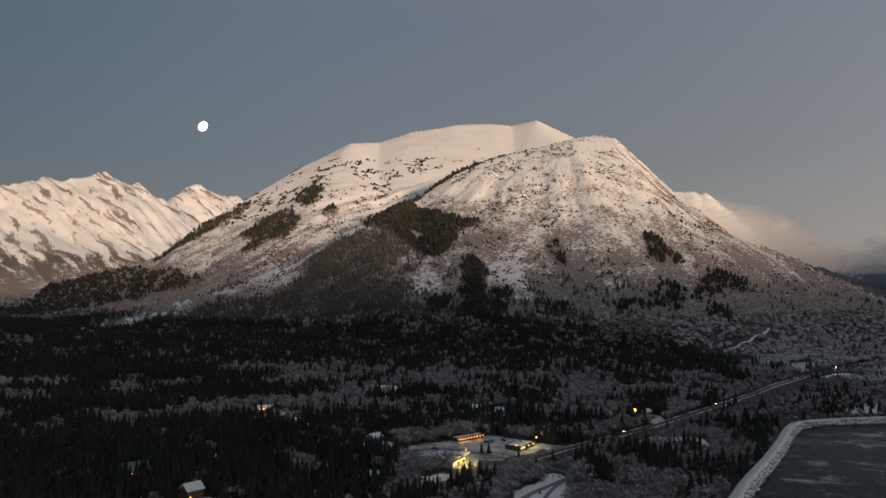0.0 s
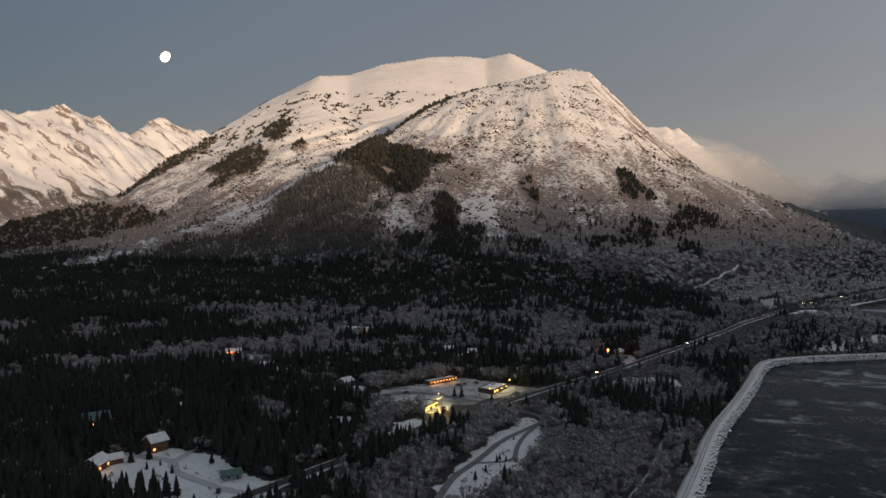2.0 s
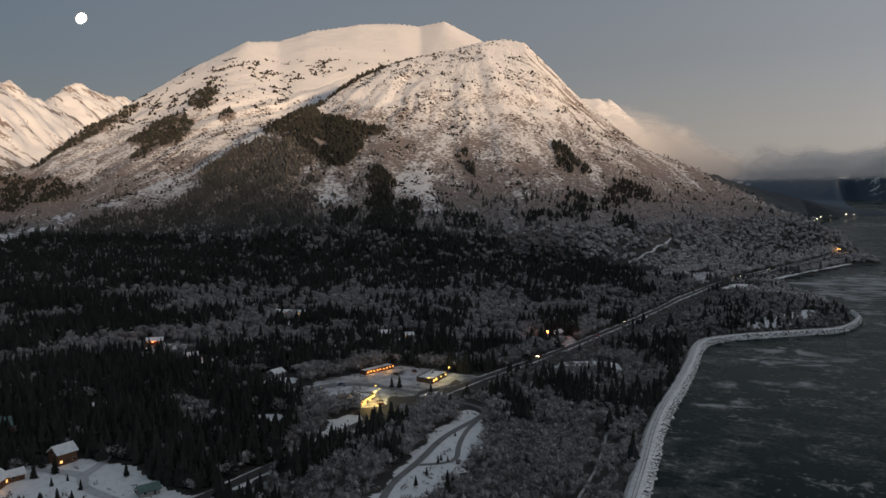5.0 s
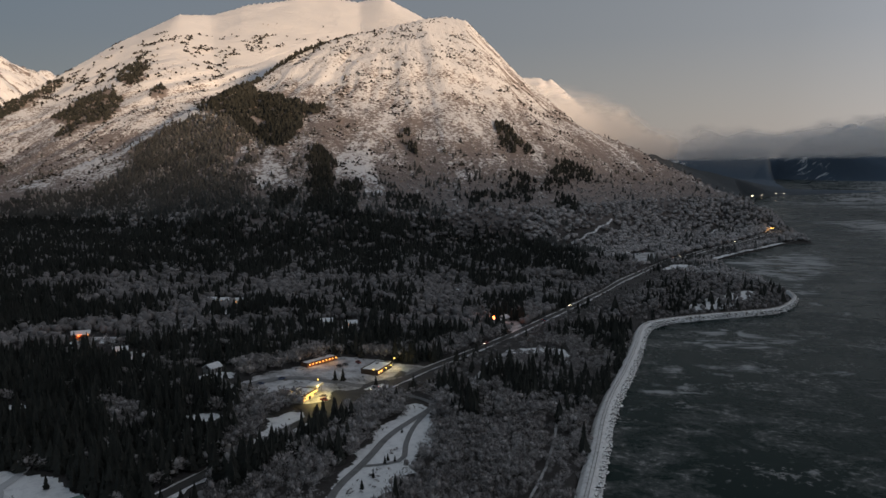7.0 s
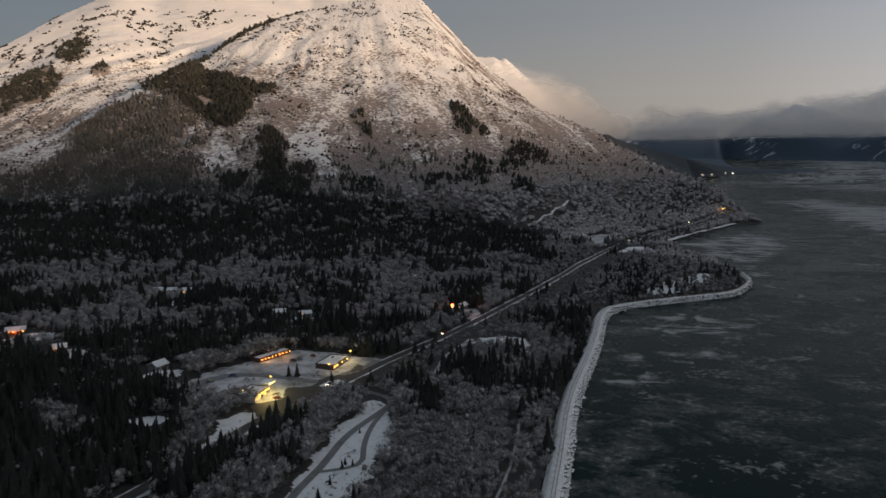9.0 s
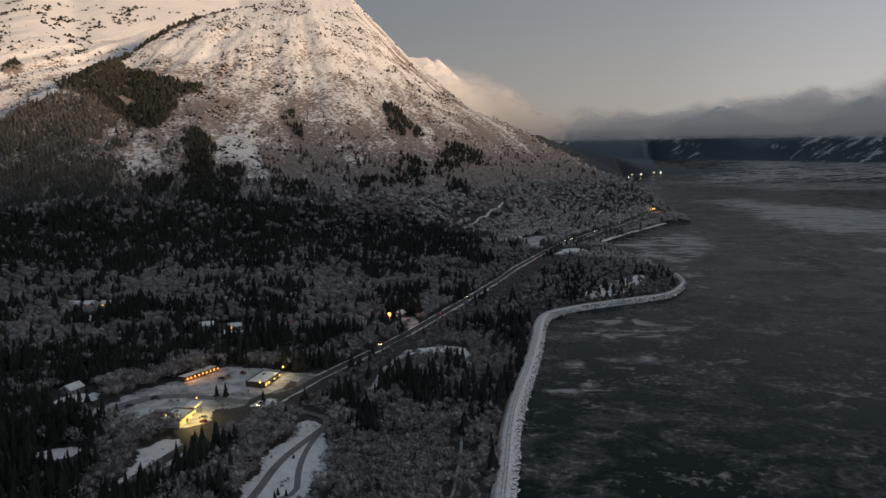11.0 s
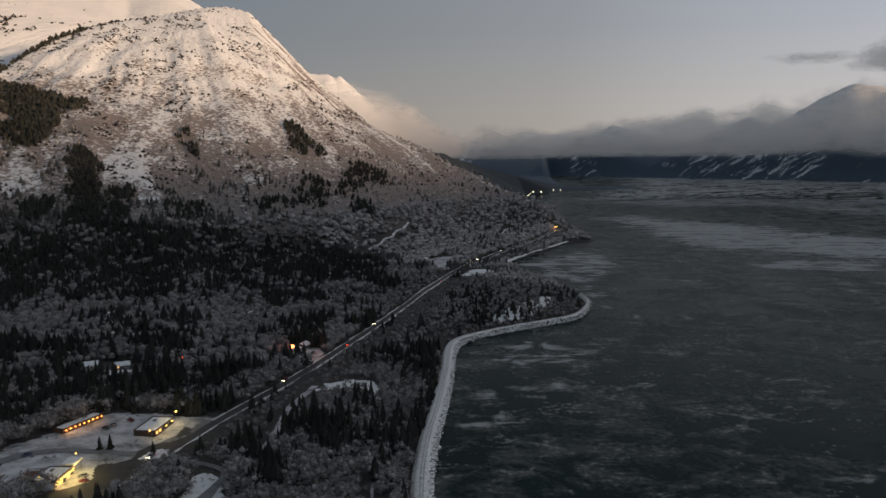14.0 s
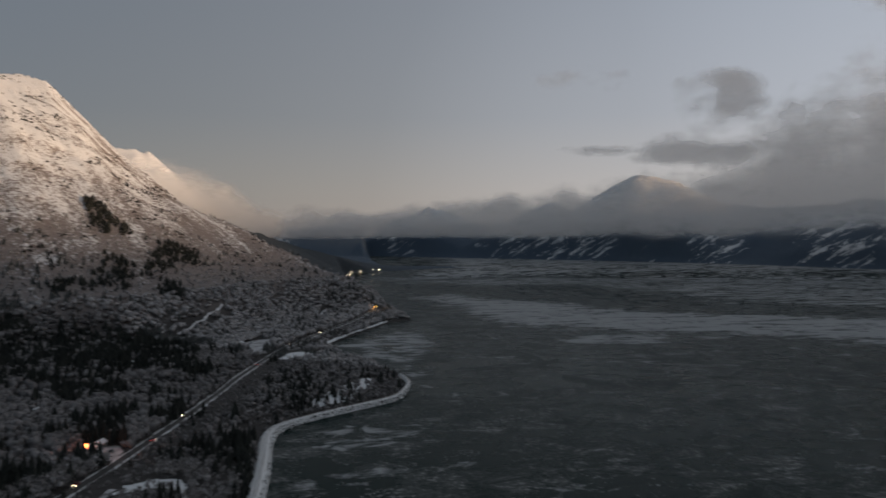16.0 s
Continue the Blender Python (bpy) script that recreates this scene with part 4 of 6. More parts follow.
def bough(p, q, width):
    """A slim three-sided limb from p to q."""
    p, q = np.array(p, float), np.array(q, float)
    d = q - p
    s = np.cross(d, (0.3, 0.2, 1.0))
    s = s / (np.linalg.norm(s) + 1e-6)
    t = np.cross(d, s)
    t = t / (np.linalg.norm(t) + 1e-6)
    ring = [p + width * (math.cos(a) * s + math.sin(a) * t) for a in (0, 2.1, 4.2)]
    return ring + [q], [(0, 1, 3), (1, 2, 3), (2, 0, 3)]


def spruce_shape(rng, whorls, sides, slim):
    """Crown of a spruce, one metre tall."""
    parts = []
    for k in range(whorls):
        z = 0.10 + 0.80 * k / whorls
        r = slim * (1 - k / whorls) ** 0.85 * rng.uniform(0.8, 1.15) + 0.015
        parts.append(skirt(rng, z, min(1.0, z + 1.9 / whorls), r, sides, 0.35))
    return merge(parts)


def frost_shape(rng, twigs, size, width=0.36, low=0.22, lumps=0):
    """Crown of a bare tree furred with frost, one metre tall: small sprays of twigs, over uneven masses of finer ones."""
    parts = []
    lobes = [(rng.normal(0, width * 0.33), rng.normal(0, width * 0.33), rng.uniform(low + 0.15, 0.84), rng.uniform(0.11, 0.22)) for _ in range(max(6, lumps))]
    for cx, cy, cz, cr in lobes[:lumps]:
        bm = bmesh.new()
        bmesh.ops.create_icosphere(bm, subdivisions=1, radius=1.0)
        bm.verts.ensure_lookup_table()
        v = np.array([q.co[:] for q in bm.verts])
        v = v * rng.uniform(0.45, 1.25, (len(v), 1)) * cr * np.array([0.8, 0.8, 1.2]) * 0.8 + (cx, cy, cz)
        parts.append((v, [[q.index for q in f.verts] for f in bm.faces]))
        bm.free()
    for _ in range(twigs):
        cx, cy, cz, cr = lobes[rng.integers(len(lobes))]
        d = rng.normal(0, 1, 3)
        d /= np.linalg.norm(d)
        c = np.array([cx, cy, cz]) + d * cr * rng.uniform(0.7, 1.12)
        out = d + (0, 0, 0.7)
        s = np.cross(out, rng.normal(0, 1, 3))
        s /= np.linalg.norm(s) + 1e-6
        out /= np.linalg.norm(out)
        k = size * rng.uniform(0.6, 1.3)
        parts.append(([c - s * k * 0.34, c + s * k * 0.34, c + out * k * 1.5], [(0, 1, 2)]))
    return merge(parts)


def puff_shape(rng):
    """Crown of a frosted tree seen from far: one uneven rounded mass with a few sprays of twigs."""
    bm = bmesh.new()
    bmesh.ops.create_icosphere(bm, subdivisions=1, radius=1.0)
    bm.verts.ensure_lookup_table()
    v = np.array([q.co[:] for q in bm.verts]) * rng.uniform(0.55, 1.2, (len(bm.verts), 1)) * (0.30, 0.30, 0.40) + (0, 0, 0.54)
    parts = [(v, [[q.index for q in f.verts] for f in bm.faces])]
    bm.free()
    for _ in range(8):
        d = rng.normal(0, 1, 3) + (0, 0, 0.5)
        d /= np.linalg.norm(d)
        c = d * (0.30, 0.30, 0.38) * rng.uniform(0.8, 1.1) + (0, 0, 0.56)
        s = np.cross(d, rng.normal(0, 1, 3))
        s /= np.linalg.norm(s) + 1e-6
        parts.append(([c - s * 0.06, c + s * 0.06, c + (d + (0, 0, 0.4)) * 0.15], [(0, 1, 2)]))
    return merge(parts)


def frost_limbs(rng, limbs, width=0.3):
    parts = [bough((0, 0, 0), (0.01, 0.01, 0.86), 0.014)]
    for _ in range(limbs):
        z, a = rng.uniform(0.2, 0.7), rng.uniform(0, 6.3)
        r = width * rng.uniform(0.5, 1.1)
        parts.append(bough((0, 0, z), (r * math.cos(a), r * math.sin(a), z + rng.uniform(0.12, 0.3)), 0.007))
    return merge(parts)


def scatter(name, shapes, at, material, label, category, rounded=False):
    """One mesh of many trees: at holds east, north, base, height, girth, turn."""
    rng = np.random.default_rng(9)
    kind = rng.integers(len(shapes), size=len(at))
    vs, fs, count = [], [], 0
    for k, (sv, sf) in enumerate(shapes):
        sv, sf = np.asarray(sv, float), np.asarray(sf, int)
        q = at[kind == k]
        if not len(q):
            continue
        c, s = np.cos(q[:, 5]), np.sin(q[:, 5])
        g, h = q[:, 4] * q[:, 3], q[:, 3]
        x = (sv[None, :, 0] * c[:, None] - sv[None, :, 1] * s[:, None]) * g[:, None] + q[:, None, 0]
        y = (sv[None, :, 0] * s[:, None] + sv[None, :, 1] * c[:, None]) * g[:, None] + q[:, None, 1]
        z = sv[None, :, 2] * h[:, None] + q[:, None, 2]
        vs.append(np.stack([x, y, z], -1).reshape(-1, 3))
        fs.append((sf[None] + (np.arange(len(q)) * len(sv))[:, None, None] + count).reshape(-1, 3))
        count += len(q) * len(sv)
    ob = mesh_object(name, np.concatenate(vs), np.concatenate(fs), material, rounded)
    return tagged(ob, label, category, kind="stuff")


def jittered(rng, r0, r1, cell):
    X, Y = np.meshgrid(np.arange(-700, 2700, cell), np.arange(-100, 2900, cell))
    X, Y = X.ravel() + rng.uniform(-0.5, 0.5, X.size) * cell, Y.ravel() + rng.uniform(-0.5, 0.5, Y.size) * cell
    r, a = np.hypot(X - HUB[0], Y - HUB[1]), np.degrees(np.arctan2(X - HUB[0], Y - HUB[1]))
    keep = (r >= r0) & (r < r1) & (a > -22) & (a < 100)
    return X[keep], Y[keep]


def clear_of(x, y):
    """True where nothing is in the way of a tree."""
    ok = ~inside(x, y, SEA) & (line_distance(x, y, RAIL_FINE) > np.where(x > 520, 3.2, 4.9)) & (line_distance(x, y, SEA, True) > 3)
    ok &= (line_distance(x, y, HIGHWAY) > np.where(x < 135, 5, np.where(x < 265, 12, 5.3))) & (line_distance(x, y, LANE) > 5.5) & (line_distance(x, y, LOOP) > 5) & (line_distance(x, y, TRAIL) > 0.9) & (line_distance(x, y, SIDE_LANE) > 5 + 3 * value_noise(x / 5, y / 5, 13)) & (line_distance(x, y, CLEARING_ROAD) > 7)
    ok &= (line_distance(x, y, TRACK_CUT) > 7) & (line_distance(x, y, TRACK_CUT_EAST) > 8)
    for ring in (LOT, APRON, CLEARING, VERGE, POND, STOPPING, LAYBY, GATE_YARD):
        ok &= ~ragged_inside(x, y, ring)
    for ring, keep in ((LANE_SNOW, 0.93), (CAMP_SNOW, 0.6)):
        ok &= ~(ragged_inside(x, y, ring) & (value_noise(x * 3.1, y * 3.1, 12) < keep))
    for hx, hy, hr in HOUSE_SPOTS:
        ok &= np.hypot(x - hx, y - hy) > hr
    # yards are cleared further south to open them to the camera's view
    for yx, yy, yw, yd in YARDS:
        ok &= np.hypot((x - yx) / (yw + 1), (y - yy + 5) / (yd + 7)) + 0.7 * (value_noise(x / 6, y / 6, 14) - 0.5) > 1
    return ok


LONE_SPRUCES = ((-3, 407, 8.5), (2, 401, 7.5), (26, 402, 4), (1, 384, 4.5), (12, 376, 5), (7, 388, 3.5), (48, 374, 9), (52, 369, 8), (50, 379, 7), (209, 449, 8), (197, 471, 9), (193, 474, 8), (-2, 353, 11), (4, 350, 13), (9, 348, 12), (13, 346, 10), (164, 344, 4), (161, 341, 4.5), (166, 341, 3.5), (2, 398, 7), (-6, 396, 8), (30, 384, 7), (150, 330, 4), (141, 322, 5), (180, 385, 3), (186, 372, 3))
# open yards: east, north, half width, half depth
YARDS = ((76, 638, 20, 12), (94, 584, 9, 16), (258, 602, 15, 9), (131, 515, 13, 9), (22, 500, 9, 8), (106, 440, 11, 9), (181, 704, 22, 10), (339, 794, 12, 10), (636, 860, 14, 10), (662, 732, 8, 13), (320, 698, 13, 9))
HOUSE_SPOTS = ((67, 654, 13), (86, 591, 15), (-26, 463, 11), (131, 523, 15), (256, 616, 22), (196, 741, 22), (-9, 531, 8), (5, 412, 10), (-21, 392, 12), (300, 700, 9), (425, 700, 8), (842, 876, 9))


def left_part(x, y):
    keep = np.degrees(np.arctan2(x - HUB[0], y - HUB[1])) < 24
    return x[keep], y[keep]


def right_part(x, y):
    keep = np.degrees(np.arctan2(x - HUB[0], y - HUB[1])) >= 24
    return x[keep], y[keep]


def woods():
    rng = np.random.default_rng(11)
    xs, ys = zip(jittered(rng, 120, 480, 3.9), jittered(rng, 480, 800, 4.6), jittered(rng, 800, 1150, 5.6), left_part(*jittered(rng, 1150, 1800, 4.9)), right_part(*jittered(rng, 1150, 1800, 7.0)), jittered(rng, 1800, 2750, 8.5))
    x, y = np.concatenate(xs), np.concatenate(ys)
    ok = clear_of(x, y)
    x, y = x[ok], y[ok]
    z = land_height(x, y)
    r = np.hypot(x - HUB[0], y - HUB[1])
    az = np.degrees(np.arctan2(x - HUB[0], y - HUB[1]))
    big, mid = fbm(x / 150, y / 150, 51), fbm(x / 45, y / 45, 52)
    lean = 0.40 * big + 0.60 * mid
    lean += 0.055 * smooth(150, 40, x) * (r < 640) - 0.065 * smooth(140, 180, x) * (r < 700) - 0.09 * (x > 520) * (y < 720) - 0.012 * smooth(580, 650, r) * smooth(880, 820, r) * (x < 450) + 0.08 * smooth(740, 1000, r) * (z < 120) * (x < 640) + 0.05 * smooth(120, 20, x) * (r < 1250) - 0.035 * smooth(520, 760, x)
    dark = 0.03 + 0.92 * smooth(0.45, 0.515, lean)
    clumps = smooth(0.40, 0.50, fbm(x / 28, y / 28, 53))
    dark = np.where(in_rings(x, y, (DARK_WOOD,), 60.0), 0.40 + 0.50 * clumps, dark)
    dark = np.where(in_rings(x, y, (GREY_WOOD,), 60.0), 0.03 + 0.5 * smooth(0.53, 0.6, mid), dark)
    thicket = inside(x, y, THICKET)
    dark = np.where(thicket, 0.02 + 0.3 * smooth(0.55, 0.6, mid), dark)
    dark = np.where(inside(x, y, BIRCHES), 0.01, dark)
    dark = np.where(inside(x, y, SPRUCES), 0.35 + 0.6 * clumps, dark)
    by_road = (line_distance(x, y, HIGHWAY) < 26 + 16 * (mid - 0.47)) & (y < np.interp(x, *zip(*HIGHWAY))) & (x < 172)
    dark = np.where(by_road, 0.9, dark)
    dark = np.where((x > 60) & (x < 118) & (y > 395) & (y < 520), 0.05 + 0.85 * smooth(0.47, 0.53, mid), dark)
    dark = np.where((x > 95) & (x < 290) & (y > 532) & (y < 625), 0.55 + 0.42 * clumps, dark)
    hill = smooth(45, 100, z) * (r > 1000)
    edge = line_distance(x, y, FLANK, True) * np.where(inside(x, y, FLANK), 1, -1)
    flank = (edge + 130 * (fbm(x / 40, y / 40, 56) - 0.47) + 60 * (rng.uniform(0, 1, len(x)) - 0.5) > 0) & (edge > -60) & (hill > 0.1)
    stands = in_rings(x, y, STANDS) & (hill > 0.1)
    back_stands = in_rings(x, y, BACK_STANDS, 40.0) & (hill > 0.1)
    dark = np.where(hill > 0.5, 0.05 + 0.5 * smooth(0.50, 0.56, mid) * smooth(250, 120, z) * (az < 45), dark)
    dark = np.where((x > 820) & (r > 900), 0.03 + 0.25 * smooth(0.54, 0.60, mid), dark)
    dark = np.where((x > 520) & (y < 700) & (line_distance(x, y, HIGHWAY) > 30), 0.04 + 0.35 * smooth(0.52, 0.58, mid), dark)
    conifers = stands & (fbm(x / 17, y / 17, 55) > 0.34) | (back_stands & (fbm(x / 16, y / 16, 54) > 0.36)) | (line_distance(x, y, CREST_SPUR[4:9]) < 9 + 22 * (mid - 0.4)) & (hill > 0.3)
    dark = np.where(conifers, 0.99, np.where(flank, 0.5 + 0.42 * clumps, dark))
    keep = np.where(hill > 0.5, np.where(dark > 0.5, np.clip(1.12 - z / 400, 0.04, 1), np.clip(0.86 - z / 300, 0.02, 1)), 0.97)
    keep = np.where(flank, 1.0 - 0.35 * smooth(160, 270, z), keep)
    keep = np.where(conifers, 1.0, keep)
    keep = np.where(in_rings(x, y, CHUTES, 16.0) & (hill > 0.3), 0.04, keep)
    keep = np.where((line_distance(x, y, CREST_SPUR[8:]) < 50 + 40 * (big - 0.5)) | inside(x, y, SPUR_SNOW), keep * 0.10, keep)
    keep = np.where((r > 1700) & (z > 150), keep * smooth(0.44, 0.52, mid) * 1.1, keep)
    keep *= np.where((mid < 0.34) & (hill < 0.5), 0.6, 1.0)
    keep = np.where(conifers & (r > 1700), 1.0, keep)
    on = rng.uniform(0, 1, len(x)) < keep
    on &= (dark > 0.5) | (hill > 0.5) | (rng.uniform(0, 1, len(x)) < 0.82)
    x, y, z, r, dark, hill, conifers = x[on], y[on], z[on], r[on], dark[on], hill[on], conifers[on]
    spruce = rng.uniform(0, 1, len(x)) < dark
    tall = np.where(spruce, rng.uniform(7.5, 17.5, len(x)), rng.uniform(5.5, 11, len(x))) * np.where(hill > 0.5, np.where(spruce, 0.78, 0.5), 1.0)
    verge = (line_distance(x, y, HIGHWAY) < 34) & (y < np.interp(x, *zip(*HIGHWAY))) & (x > 215)
    tall = np.where(inside(x, y, THICKET) & ~spruce, tall * 0.7, tall)
    tall = np.where(verge, np.where(spruce, tall * 0.6, rng.uniform(2.2, 4.2, len(x))), tall)
    tall = np.where(inside(x, y, BIRCHES), rng.uniform(6, 8.5, len(x)), tall)
    tall = tall * np.where(hill > 0.5, 1.0, 0.78 + 0.5 * fbm(x / 24, y / 24, 58))
    tall = np.where((x > 505) & (y < 730), tall * 0.7, tall)
    near_shore = line_distance(x, y, RAIL_FINE) < 26
    tall = np.where(near_shore & ~spruce, tall * 0.75, tall)
    spread = np.where(spruce | (r < 300), 1.0, 1.28)
    at = np.stack([x, y, z - 0.2, tall, spread * np.where(conifers, np.where(r > 1700, 2.6, 1.7), np.where(r > 1100, 1.3, 1.0)) * rng.uniform(0.9, 1.3, len(x)), rng.uniform(0, 6.3, len(x))], 1)
    order = np.argsort(r)
    at, spruce, r, conifers = at[order], spruce[order], r[order], conifers[order]
    shapes = np.random.default_rng(3)
    near_s, near_f = np.flatnonzero(spruce)[:300], np.flatnonzero(~spruce)[:300]
    single_trees(at[near_s], [spruce_shape(shapes, 13, 14, 0.165) for _ in range(5)], [frost_limbs(shapes, 0)] * 5, MAT_SPRUCE, MAT_BARK, "spruce_tree",
                 "tall dark green spruce with ragged drooping boughs", "spruces of the near wood")
    single_trees(at[near_f], [frost_shape(shapes, 900, 0.040, 0.36, lumps=4) for _ in range(6)], [frost_limbs(shapes, 16) for _ in range(6)], MAT_FROST, MAT_BIRCH_BARK, "birch_tree",
                 "leafless grey-brown birch furred with white frost", "frosted birches of the near wood")
    lone = np.array(LONE_SPRUCES, float)
    lone = np.stack([lone[:, 0], lone[:, 1], land_height(lone[:, 0], lone[:, 1]), lone[:, 2], np.full(len(lone), 1.15), lone[:, 0]], 1)
    single_trees(lone, [spruce_shape(shapes, 13, 14, 0.18) for _ in range(3)], [frost_limbs(shapes, 0)] * 3, MAT_SPRUCE, MAT_BARK, "spruce_tree", "lone dark spruce standing in open snow", "spruces on open snow")
    rest = np.ones(len(at), bool)
    rest[near_s], rest[near_f] = False, False
    close, far = rest & (r < 560), rest & (r >= 560)
    scatter("spruce_wood", [spruce_shape(shapes, 6, 8, 0.19) for _ in range(6)], at[close & spruce], MAT_SPRUCE, "dense dark spruce wood on the valley floor", "woods")
    scatter("birch_wood", [frost_shape(shapes, 150, 0.066, 0.37, lumps=3) for _ in range(8)], at[close & ~spruce], MAT_FROST, "bare birch wood grey with hoar frost", "woods", True)
    slope = (r > 1150) & (at[:, 2] > 60) | (r > 900) & (at[:, 0] > 760)
    scatter("mountain_spruces", [spruce_shape(shapes, 3, 5, 0.21) for _ in range(6)], at[far & spruce & slope & ~conifers], MAT_RIMED_HAZY, "rime-dusted spruces on the mountain's flanks", "woods")
    scatter("mountain_stands", [spruce_shape(shapes, 3, 5, 0.21) for _ in range(6)], at[far & spruce & slope & conifers], MAT_SPRUCE, "dense dark stands of spruce high on the mountain", "woods")
    sx, sy = jittered(rng, 1150, 2900, 7.5)
    sz = land_height(sx, sy)
    clump, drift = fbm(sx / 22, sy / 22, 91), fbm(sx / 75, sy / 75, 92)
    front = (sy < 2230) & (sz > 110)
    odds = np.where(front, smooth(0.47, 0.60, clump) * smooth(0.40, 0.52, drift) * 0.75 * smooth(655, 560, sz), 0.0)
    odds = np.where((sy > 2230) & (sz > 330) & (sz < 610), smooth(0.49, 0.57, clump) * smooth(0.42, 0.51, drift) * 0.9, odds)
    odds = np.where(front & (line_distance(sx, sy, CREST_SPUR[2:9]) < 15), 0.30 + 0.7 * smooth(0.42, 0.52, clump), odds)
    on = rng.uniform(0, 1, len(sx)) < odds
    sx, sy, sz = sx[on], sy[on], sz[on]
    shrubs = np.stack([sx, sy, sz - 0.3, rng.uniform(1.6, 4.2, len(sx)) * np.where(sy > 2230, 1.7, 1.15), rng.uniform(0.8, 1.6, len(sx)), rng.uniform(0, 6.3, len(sx))], 1)
    edge = fine_line(CREST_SPUR[3:9], 3.0)
    edge = np.repeat(edge, 4, axis=0)[:, :2] + rng.normal(0, 7, (4 * len(edge), 2))
    edge = edge[fbm(edge[:, 0] / 30, edge[:, 1] / 30, 93) > 0.40]
    crest_row = np.stack([edge[:, 0], edge[:, 1], land_height(edge[:, 0], edge[:, 1]) - 0.3, rng.uniform(2.5, 5.0, len(edge)), rng.uniform(0.8, 1.5, len(edge)), rng.uniform(0, 6.3, len(edge))], 1)
    shrubs = np.concatenate([shrubs, crest_row])
    bx, by = jittered(rng, 200, 480, 4.0)
    ok = np.zeros(len(bx), bool)
    for ring in (LANE_SNOW, CLEARING, VERGE, LOT):
        ok |= inside(bx, by, ring) & (fbm(bx / 9, by / 9, 94) > (0.62 if ring is LOT else 0.53))
    for line, gap in ((LANE, 4.5), (LOOP, 4), (DRIVE, 4), (HIGHWAY, 7)):
        ok &= line_distance(bx, by, line) > gap
    for hx, hy, hr in HOUSE_SPOTS + ((162, 450, 16), (226, 483, 18), (199, 515, 16), (158, 463, 9)):
        ok &= np.hypot(bx - hx, by - hy) > hr
    ok &= ~inside(bx, by, APRON)
    bx, by = bx[ok], by[ok]
    bushes = np.stack([bx, by, land_height(bx, by), rng.uniform(0.7, 2.4, len(bx)), rng.uniform(1.0, 1.8, len(bx)), rng.uniform(0, 6.3, len(bx))], 1)
    row = fine_line(RAIL, 4.0)
    row = (offset_line(row, 3.4) + rng.normal(0, 0.9, row.shape))[row[:, 0] > 555]
    row = row[rng.uniform(0, 1, len(row)) < 0.6]
    bushes = np.concatenate([bushes, np.stack([row[:, 0], row[:, 1], np.full(len(row), 1.2), rng.uniform(1.5, 4.5, len(row)), rng.uniform(0.8, 1.3, len(row)), rng.uniform(0, 6.3, len(row))], 1)])
    scatter("bushes", [frost_shape(shapes, 40, 0.10, 0.5, 0.0, lumps=3) for _ in range(4)], bushes, MAT_BRUSH, "low leafless brown bushes poking through the snow", "bushes", True)
    scatter("mountain_shrubs", [skirt(shapes, 0.0, 1.0, 0.75, 7, 0.1) for _ in range(5)], shrubs, MAT_SHRUB, "low dark shrubs and dwarf spruces dotted over snowy slopes", "shrubs")
    scatter("far_spruce_wood", [spruce_shape(shapes, 2, 6, 0.23) for _ in range(6)], at[far & spruce & ~slope], MAT_SPRUCE, "distant dark spruce forest at the mountain's foot", "woods")
    scatter("slope_birches", [puff_shape(shapes) for _ in range(10)], at[far & ~spruce & slope], MAT_FROST, "hoar-frosted birch scrub covering the lower slopes", "woods", True)
    # solid far crowns take the darker copy in place of shade between twigs
    scatter("far_birch_wood", [puff_shape(shapes) for _ in range(10)], at[far & ~spruce & ~slope], MAT_FAR_FROST, "distant frosted wood across the valley in a darker twig tone", "woods", True)


def single_trees(at, crowns, trunks, leaf, bark, name, label, group):
    made = []
    for (cv, cf), (tv, tf) in zip(crowns, trunks):
        top = new(name)
        tagged(top, label, "tree", group)
        crown = mesh_object("crown", cv, cf, leaf, leaf is MAT_FROST)
        trunk = mesh_object("trunk", tv, tf, bark, False)
        crown.parent = trunk.parent = top
        made.append(top)
    for k, (x, y, z, tall, girth, turn) in enumerate(at):
        m = pose(x, y, z, 0, 0, math.degrees(turn))
        src = made[k % len(made)]
        ob = src if k < len(made) else copy_thing(src, m)
        ob.matrix_basis = m @ Matrix.Diagonal((tall * girth, tall * girth, tall, 1))


# ---- clouds over the arm ----
BANK_TOP = ((44, 0.052), (50, 0.054), (57, 0.057), (62, 0.064), (65, 0.072), (70, 0.088), (75, 0.104), (79, 0.125), (82.5, 0.155), (87, 0.20), (92, 0.245), (100, 0.30), (114, 0.34))
BANK_FOOT = ((44, 0.003), (57, 0.006), (70, 0.004), (80, 0.000), (92, -0.004), (114, -0.008))
# heading, rise, half width, half height, density
CLOUDLETS = ((79.5, 0.118, 6.0, 0.026, 1.0), (81.6, 0.178, 4.2, 0.042, 0.95), (71.8, 0.222, 3.4, 0.022, 0.45), (92.5, 0.330, 3.4, 0.06, 0.9), (74.2, 0.124, 4.0, 0.009, 0.8))


